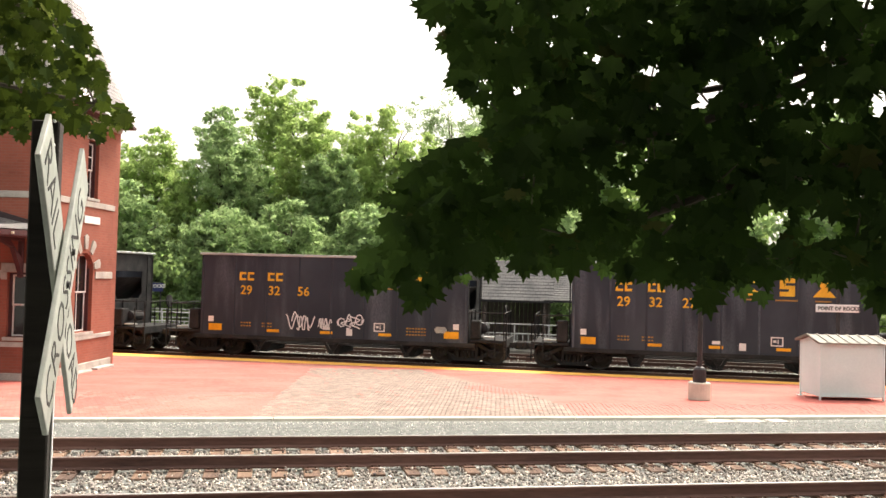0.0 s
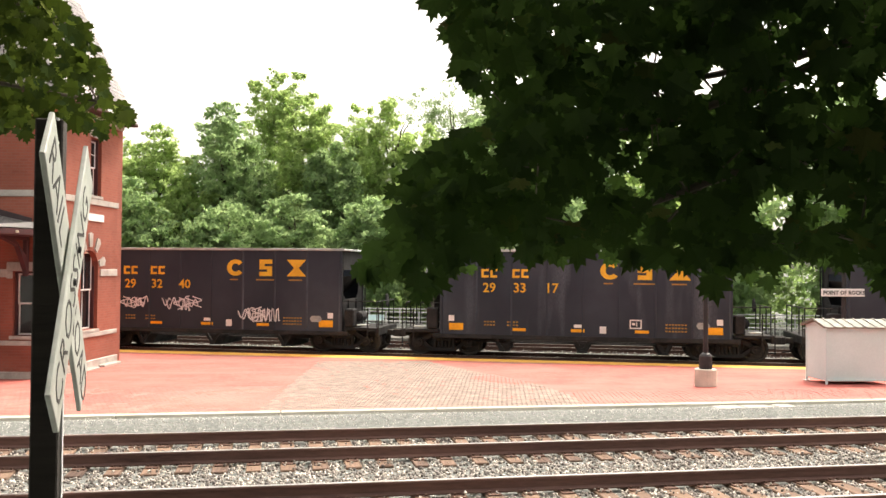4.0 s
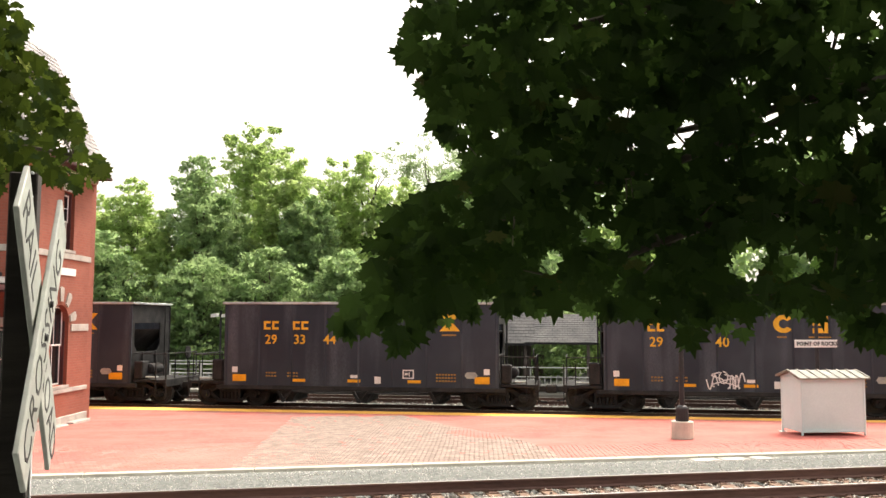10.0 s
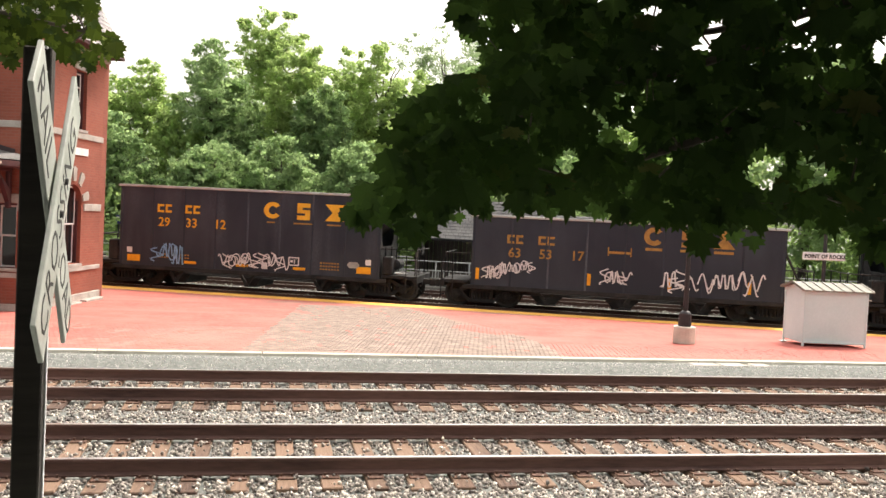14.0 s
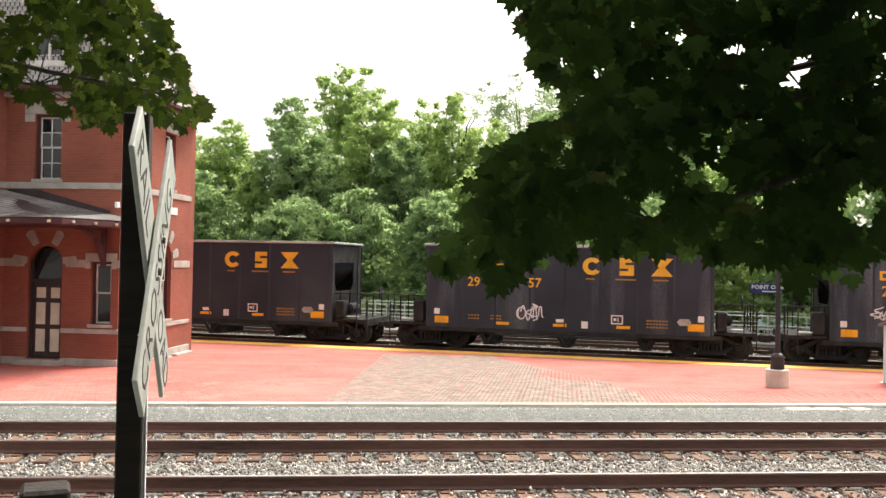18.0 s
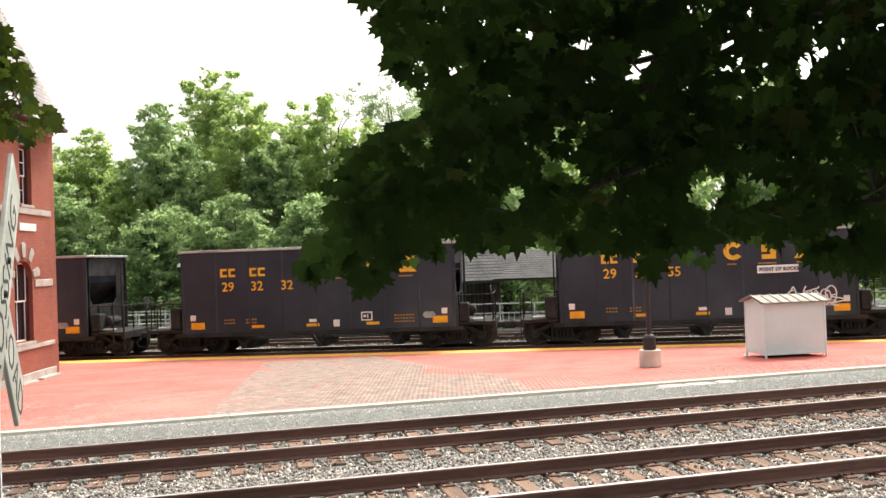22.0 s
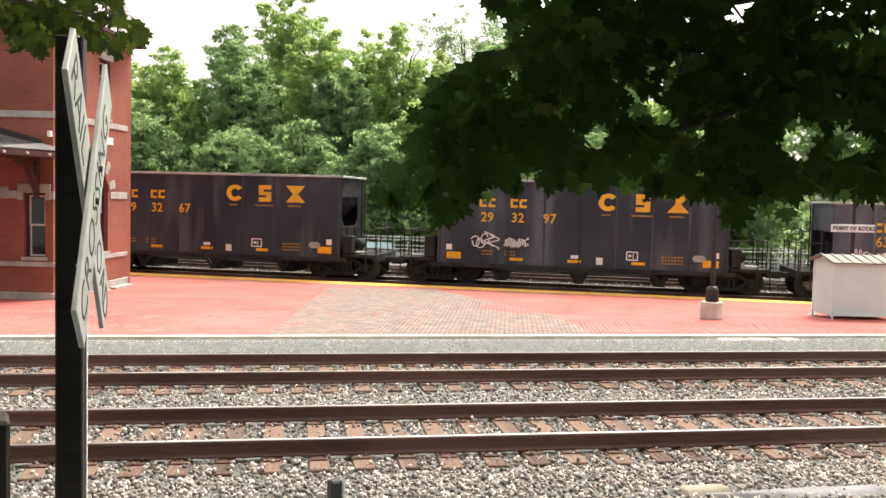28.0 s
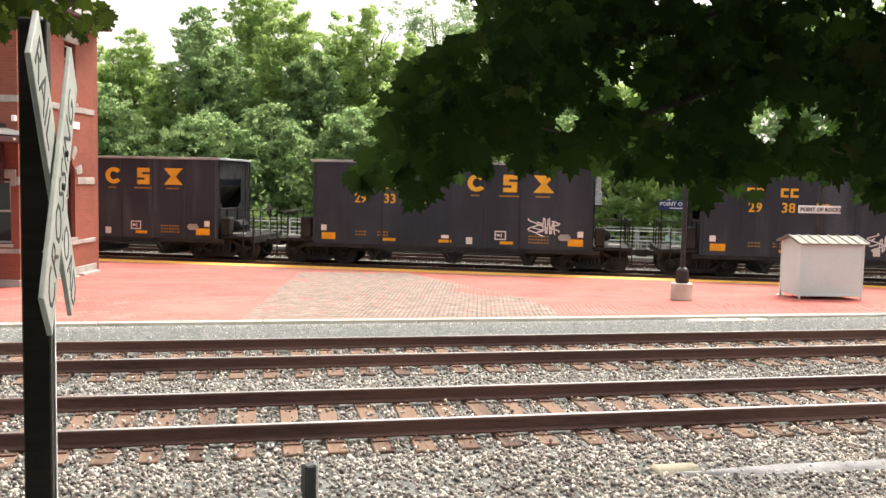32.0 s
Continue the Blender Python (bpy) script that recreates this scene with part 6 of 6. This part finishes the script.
spray("leaves", EDGE, 5600, 2.7, 4.6, 0.100, M_MAPLESHADE, 21, OVER,
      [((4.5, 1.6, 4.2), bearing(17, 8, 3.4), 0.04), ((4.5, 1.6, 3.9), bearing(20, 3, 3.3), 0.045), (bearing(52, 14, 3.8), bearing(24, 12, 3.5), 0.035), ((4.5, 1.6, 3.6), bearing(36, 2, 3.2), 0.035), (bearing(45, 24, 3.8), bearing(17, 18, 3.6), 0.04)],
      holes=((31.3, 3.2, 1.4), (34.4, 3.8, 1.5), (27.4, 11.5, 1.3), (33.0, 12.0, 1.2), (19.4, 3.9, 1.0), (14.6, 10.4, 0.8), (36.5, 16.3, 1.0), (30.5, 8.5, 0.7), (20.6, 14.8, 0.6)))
LEFT = maple(-6.6, 4.4, 0.6, 10.0, 6, "green maple whose boughs hang over the crossing post", (-7.0, 2.5), 5.5, 650)
EDGE_L = [(-26, 8.6), (-24.5, 7.9), (-22.4, 9.2), (-21.5, 8.1), (-19.6, 9.0), (-18.3, 7.9), (-17.3, 8.2), (-16.2, 6.5), (-15.2, 7.6), (-14.4, 6.6), (-13.7, 8.4), (-11.3, 7.6), (-10.2, 7.5), (-8.6, 8.8), (-8.5, 9.4), (-9.6, 10.4),
          (-10.4, 12.2), (-11.3, 14.0), (-12.8, 16.0), (-14.0, 19), (-14.5, 25), (-26, 25)]
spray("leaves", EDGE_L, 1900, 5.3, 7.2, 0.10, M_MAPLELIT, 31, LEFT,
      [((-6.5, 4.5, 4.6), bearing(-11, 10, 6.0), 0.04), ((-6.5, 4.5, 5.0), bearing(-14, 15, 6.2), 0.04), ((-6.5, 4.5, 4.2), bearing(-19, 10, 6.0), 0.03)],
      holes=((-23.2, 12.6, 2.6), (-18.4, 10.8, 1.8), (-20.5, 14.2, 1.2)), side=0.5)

# ---- things on the platform ----
def storage_box():
    z = plat_z(14.5, 20.8)
    ob = thing("storage_box", pose(13.62, 20.38, z, 0, 0, -7), "pale grey metal storage box with a tan ridged lid", "storage box")
    w, d, b, h = 1.72, 1.12, 0.10, 1.50
    part("body", Mesh().box(0.02, w - 0.02, 0.02, d - 0.02, b, h - 0.02, 0.006), M_GALV, ob)
    for x in (0.0, w - 0.05):
        for y in (0.0, d - 0.05):
            part("leg", Mesh().box(x, x + 0.05, y, y + 0.05, 0.012, h - 0.03, 0.006), M_GALV, ob)
            part("foot", Mesh().box(x - 0.05, x + 0.10, y - 0.05, y + 0.10, 0.0, 0.012), M_GALV, ob)
    part("bottom_rail", Mesh().box(0.05, w - 0.05, -0.004, 0.02, b, b + 0.05, 0.004), M_GALV, ob)
    ridge = h + 0.13
    ends = Mesh().prism([(0.02, h - 0.02), (d - 0.02, h - 0.02), (d / 2, ridge - 0.03)], "x", 0.03, 0.045)
    part("gable", ends, M_GALV, ob)
    part("gable", Mesh().prism([(0.02, h - 0.02), (d - 0.02, h - 0.02), (d / 2, ridge - 0.03)], "x", w - 0.045, w - 0.03), M_GALV, ob)
    for s, (ya, yb) in enumerate(((-0.09, d / 2), (d + 0.09, d / 2))):
        m = Mesh().prism([(ya, h - 0.05), (ya, h - 0.02), (yb, ridge + 0.025), (yb, ridge - 0.005)], "x", -0.10, w + 0.10)
        lid = part("lid", m, M_TANROOF, ob, "tan metal lid")
        for k in range(8):
            x = -0.08 + (w + 0.16) * k / 7
            part("rib", Mesh().prism([(ya, h - 0.018), (ya, h + 0.005), (yb, ridge + 0.05), (yb, ridge + 0.027)], "x", x - 0.018, x + 0.018), M_TANROOF, lid)


storage_box()


def platform_lamp(x, y, label, sign=False, r=0.27):
    z = plat_z(x, y)
    ob = thing("platform_lamp", Matrix.Translation((x, y, z)), label, "street lamp", "lamps on the platform")
    part("footing", Mesh().lathe([(r - 0.01, 0.0), (r, 0.02), (r, 0.41), (r - 0.02, 0.43)], 24), M_CONCRETE, ob, "round concrete footing")
    part("base", Mesh().lathe([(0.16, 0.43), (0.165, 0.47), (0.15, 0.74), (0.12, 0.79), (0.075, 0.82)], 16), M_BLACKPAINT, ob, "black cast base")
    part("pole", Mesh().lathe([(0.065, 0.80), (0.06, 1.2), (0.05, 3.15), (0.06, 3.17), (0.06, 3.22)], 14), M_BLACKPAINT, ob)
    part("lantern_frame", Mesh().lathe([(0.05, 3.22), (0.12, 3.27), (0.13, 3.29)], 8).lathe([(0.25, 3.62), (0.26, 3.65), (0.10, 3.80), (0.03, 3.83), (0.03, 3.90)], 8), M_BLACKPAINT, ob)
    part("lantern_glass", Mesh().lathe([(0.12, 3.29), (0.22, 3.62)], 8), M_SASH, ob, "pale lantern glass")
    if sign:
        board = part("sign_board", Mesh().box(-0.76, 0.60, -0.10, -0.07, 2.26, 2.48, 0.006), M_WHITE, ob, "white station name board")
        me = text_mesh("POINT OF ROCKS", 0.155, 0.003, 1.06, 0.004)
        me.materials.append(M_BLACKLETTER)
        part("lettering", me, None, board, m=Matrix.Translation((-0.71, -0.106, 2.315)) @ FACE_TURN)
        part("clamp", Mesh().box(-0.09, 0.09, -0.075, 0.0, 2.28, 2.36, 0.01), M_BLACKPAINT, ob)


platform_lamp(10.33, 20.38, "black platform lamp on a round concrete footing")
platform_lamp(15.75, 22.75, "black platform lamp carrying a white station name board", True)
for i, (x, w) in enumerate(((8.72, 0.58), (9.37, 0.56), (10.08, 0.38))):
    tagged(part("stone_slab", Mesh().box(x, x + w, 16.62, 16.98, -0.22, -0.088, 0.012), M_TRIMSTONE), "flat pale concrete slab in the gravel by the kerb", "slab", "slabs in the gravel")

# ---- crossing sign and posts beside the lane ----
XB = Matrix(((-0.079, 0.0, 0.997, -0.722), (0.997, 0.0, 0.079, 3.445), (0.0, 1.0, 0.0, 2.688), (0, 0, 0, 1)))


def crossbuck():
    """A crossbuck seen almost edge-on: two plain blades bolted across a square post."""
    ob = thing("crossing_sign", XB, "weathered white railroad crossbuck on a dark square post", "railroad sign")
    part("post", Mesh().box(-0.047, 0.047, -3.0, 0.55, -0.139, -0.044, 0.006), M_DARKWOOD, ob, "dark weathered square post")
    part("post_strip", Mesh().box(0.020, 0.046, -3.0, -0.42, -0.0435, -0.038, 0.002), M_SPRAY, ob, "pale strip down one edge")
    for z in (0.545, 0.46, 0.30, -0.28):
        part("bolt", Mesh().rod((-0.075, z, -0.06), (-0.04, z, -0.06), 0.005, 6), M_SPRAY, ob)
    for turn, depth, u0, u1, words in ((-46.3, -0.043, -0.618, 0.70, (("RAIL", -0.575), ("ROAD", 0.17))), (49.3, -0.018, -0.618, 0.556, (("CROSSING", -0.58),))):
        b = part("blade", Mesh().box(u0, u1, -0.1145, 0.1145, 0.0, 0.018, 0.003), M_BLADE, ob, "white sign blade with black letters",
                 m=Matrix.Translation((0, 0, depth)) @ Matrix.Rotation(radians(turn), 4, "Z"))
        for word, x in words:
            me = text_mesh(word, 0.205, 0.001, 1.0 if len(word) > 4 else 0.98, -0.003)
            me.materials.append(M_BLACKLETTER)
            part("lettering", me, None, b, m=Matrix.Translation((x, -0.072, 0.0185)))
        for x in (-0.06, 0.10):
            part("bolt", Mesh().lathe([(0.016, 0.018), (0.011, 0.028)], 8, "z", (x, 0.0, 0)), M_BLACKLETTER, b)


M_BLADE = mottled("worn_white_sheet", (0.30, 0.325, 0.30), (0.50, 0.53, 0.49), scale=4, fine=30, rough=0.45, bump=0.05)
crossbuck()


def old_post(x, y, w, top, label, mat, base):
    m = Mesh().box(-w / 2, w / 2, -w / 2, w / 2, 0, top - base, 0.015)
    m.box(-w / 2 - 0.004, -w / 2 + 0.02, -w / 2 - 0.004, w / 2, top - base - 0.25, top - base - 0.03, 0.004)
    m.box(w * 0.1, w * 0.14, -w / 2 - 0.003, w / 2, 0, top - base - 0.02)
    tagged(part("guard_post", m, mat, m=Matrix.Translation((x, y, base)) @ Matrix.Rotation(radians(18), 4, "Z")), label, "post")


old_post(-1.24, 3.82, 0.19, 1.74, "short weathered wooden guard post beside the lane", M_DARKWOOD, ground_z(-1.2, 3.8) - 0.05)
old_post(0.39, 7.42, 0.10, 0.26, "small black marker post in the gravel", M_BLACKPAINT, ground_z(0.4, 7.4) - 0.05)
tagged(part("marker_stake", Mesh().box(0.455, 0.47, 7.39, 7.43, -0.45, 0.33, 0.003), M_WHITE), "thin white stake behind the black marker post", "stake")

# ---- across the railway ----
M_FARSLAB = mottled("old_grey_concrete", (0.14, 0.135, 0.12), (0.30, 0.29, 0.26), scale=1, fine=20, rough=0.9, bump=0.2)
M_FARIRON = mottled("dull_grey_metal", (0.36, 0.38, 0.37), (0.62, 0.64, 0.62), scale=2, fine=20, rough=0.6, bump=0.05)
FAR = Matrix.Translation(along(0, 0, 0)) @ TURN
tagged(part("far_platform", Mesh().box(-40, 45, 8.4, 12.6, -0.7, -0.42, 0.02), M_FARSLAB, m=FAR), "narrow concrete platform behind the far track", "platform", kind="structure")


PICKET = Mesh().box(-0.02, 0.02, -0.012, 0.012, 0.38, 0.72).data("picket", M_FARIRON)


def railing(s0, s1, off):
    ob = thing("railing", FAR @ Matrix.Translation((0, off, -0.42)), "pale metal railing along the far platform", "railing")
    n = int((s1 - s0) / 1.5)
    for i in range(n + 1):
        part("rail_post", Mesh().box(s0 + 1.5 * i - 0.03, s0 + 1.5 * i + 0.03, -0.03, 0.03, 0, 1.16, 0.005), M_FARIRON, ob)
    for k in range(int((s1 - s0) / 0.25)):
        if off < 10:
            part("picket", PICKET, None, ob, m=pose(s0 + 0.25 * k + 0.12, 0, 0))
    for z in (1.13, 0.72, 0.38):
        part("rail_bar", Mesh().rod((s0, 0, z), (s1, 0, z), 0.028, 6), M_FARIRON, ob)


railing(-27, -7.6, 11.6)
railing(1.6, 27, 11.6)
railing(-27, 27, 8.7)


def bench(s):
    ob = thing("bench", FAR @ Matrix.Translation((s, 11.0, -0.42)), "pale metal bench on the far platform", "bench", "benches on the far platform")
    part("seat", Mesh().box(-0.8, 0.8, -0.22, 0.22, 0.42, 0.47, 0.01), M_GALV, ob)
    part("backrest", Mesh().box(-0.8, 0.8, 0.2, 0.25, 0.55, 0.85, 0.01), M_GALV, ob)
    for x in (-0.7, 0.7):
        part("leg", Mesh().box(x - 0.03, x + 0.03, -0.2, 0.25, 0, 0.42, 0.008), M_STEEL, ob)


bench(5.2), bench(-10.5)


def shelter():
    ob = thing("platform_shelter", FAR @ Matrix.Translation((0, 9.6, -0.42)), "dark wooden platform shelter with grey shingled roof", "shelter")
    rng = random.Random(4)
    for name, s0, s1, eave, ridge, d in (("roof", -7.2, -1.55, 2.15, 3.95, 1.5), ("roof", -1.52, 1.2, 2.2, 3.45, 1.3)):
        base = Mesh().prism([(-0.55, eave), (d, ridge), (d + 1.9, eave), (d + 1.9, eave - 0.06), (d, ridge - 0.08), (-0.55, eave - 0.08)], "x", s0 - 0.25, s1 + 0.2)
        roof = part(name, base, M_STEEL, ob)
        sh = Mesh()
        rows = 13
        for r in range(rows):
            y0, y1 = -0.55 + (d + 0.55) * r / rows, -0.55 + (d + 0.55) * (r + 1.2) / rows
            z0, z1 = eave + (ridge - eave) * r / rows, eave + (ridge - eave) * (r + 1.2) / rows
            x = s0 - 0.25 - 0.1 * (r % 2)
            while x < s1 + 0.2:
                a, b = max(x, s0 - 0.25), min(x + 0.21, s1 + 0.2)
                e = rng.uniform(0, 0.008)
                if b > a:
                    sh.add([(a, y0, z0 + 0.022 + e), (b, y0, z0 + 0.022 + e), (b, min(y1, d), min(z1, ridge) + 0.004), (a, min(y1, d), min(z1, ridge) + 0.004), (a, y0, z0), (b, y0, z0)], [(0, 1, 2, 3), (0, 4, 5, 1)])
                x += 0.22
        s = part("shingle_course", sh, M_SHINGLE, roof, "grey shingles")
        s["kind"] = "stuff"
    for i in range(27):
        x = -7.0 + 0.2 * i
        part("wall_board", Mesh().box(x, x + 0.185, 1.9 + 0.01 * (i % 3), 1.95 + 0.01 * (i % 3), 0.05, 2.6, 0.006), M_GREYWOOD, ob)
    for x in (-7.0, -4.4, -1.75, 1.0):
        part("post", Mesh().box(x - 0.07, x + 0.07, -0.2, -0.06, 0, 2.2, 0.01), M_GREYWOOD, ob)
    part("end_wall", Mesh().box(-7.1, -7.04, -0.1, 2.9, 0.05, 2.4, 0.01), M_GREYWOOD, ob)
    part("end_wall", Mesh().box(-1.66, -1.60, 0.3, 2.9, 0.05, 2.6, 0.01), M_GREYWOOD, ob)


M_SHINGLE = mottled("grey_shingles", (0.055, 0.058, 0.062), (0.125, 0.125, 0.125), scale=1.5, fine=8, rough=0.85, bump=0.2)
shelter()


def far_sign(s, off):
    ob = thing("station_sign", FAR @ Matrix.Translation((s, off, -0.42)), "blue station name sign on two posts across the track", "sign", "blue signs on the far platform")
    board = part("board", Mesh().box(-0.95, 0.95, -0.03, 0.0, 2.02, 2.46, 0.01), M_BLUESIGN, ob, "blue board with white letters")
    me = text_mesh("POINT OF ROCKS", 0.245, 0.004, 1.0, 0.006)
    me.materials.append(M_WHITE)
    part("lettering", me, None, board, m=Matrix.Translation((-0.90, -0.034, 2.22)) @ FACE_TURN)
    part("small_line", Mesh().box(-0.45, 0.35, -0.036, -0.03, 2.09, 2.14), M_WHITE, board)
    for x in (-0.8, 0.8):
        part("post", Mesh().rod((x, 0.03, 0), (x, 0.03, 2.4), 0.035, 8), M_BLACKPAINT, ob)


far_sign(4.9, 10.4)
far_sign(-21.3, 10.4)


def far_lamp(s, off):
    ob = thing("platform_lamp", FAR @ Matrix.Translation((s, off, -0.42)), "slim grey lamp with pale heads on the far platform", "street lamp", "lamps on the far platform")
    part("pole", Mesh().rod((0, 0, 0), (0, 0, 3.6), 0.05, 8), M_STEEL, ob)
    part("arm", Mesh().rod((-0.3, 0, 3.36), (0.3, 0, 3.36), 0.03, 6), M_STEEL, ob)
    for x in (-0.27, 0.27):
        part("lamp_head", Mesh().prism([(x - 0.17, 3.26), (x + 0.17, 3.30), (x + 0.15, 3.46), (x - 0.15, 3.42)], "y", -0.22, 0.05), M_WHITE, ob)


far_lamp(-16.5, 10.9)
pavers()
motions()
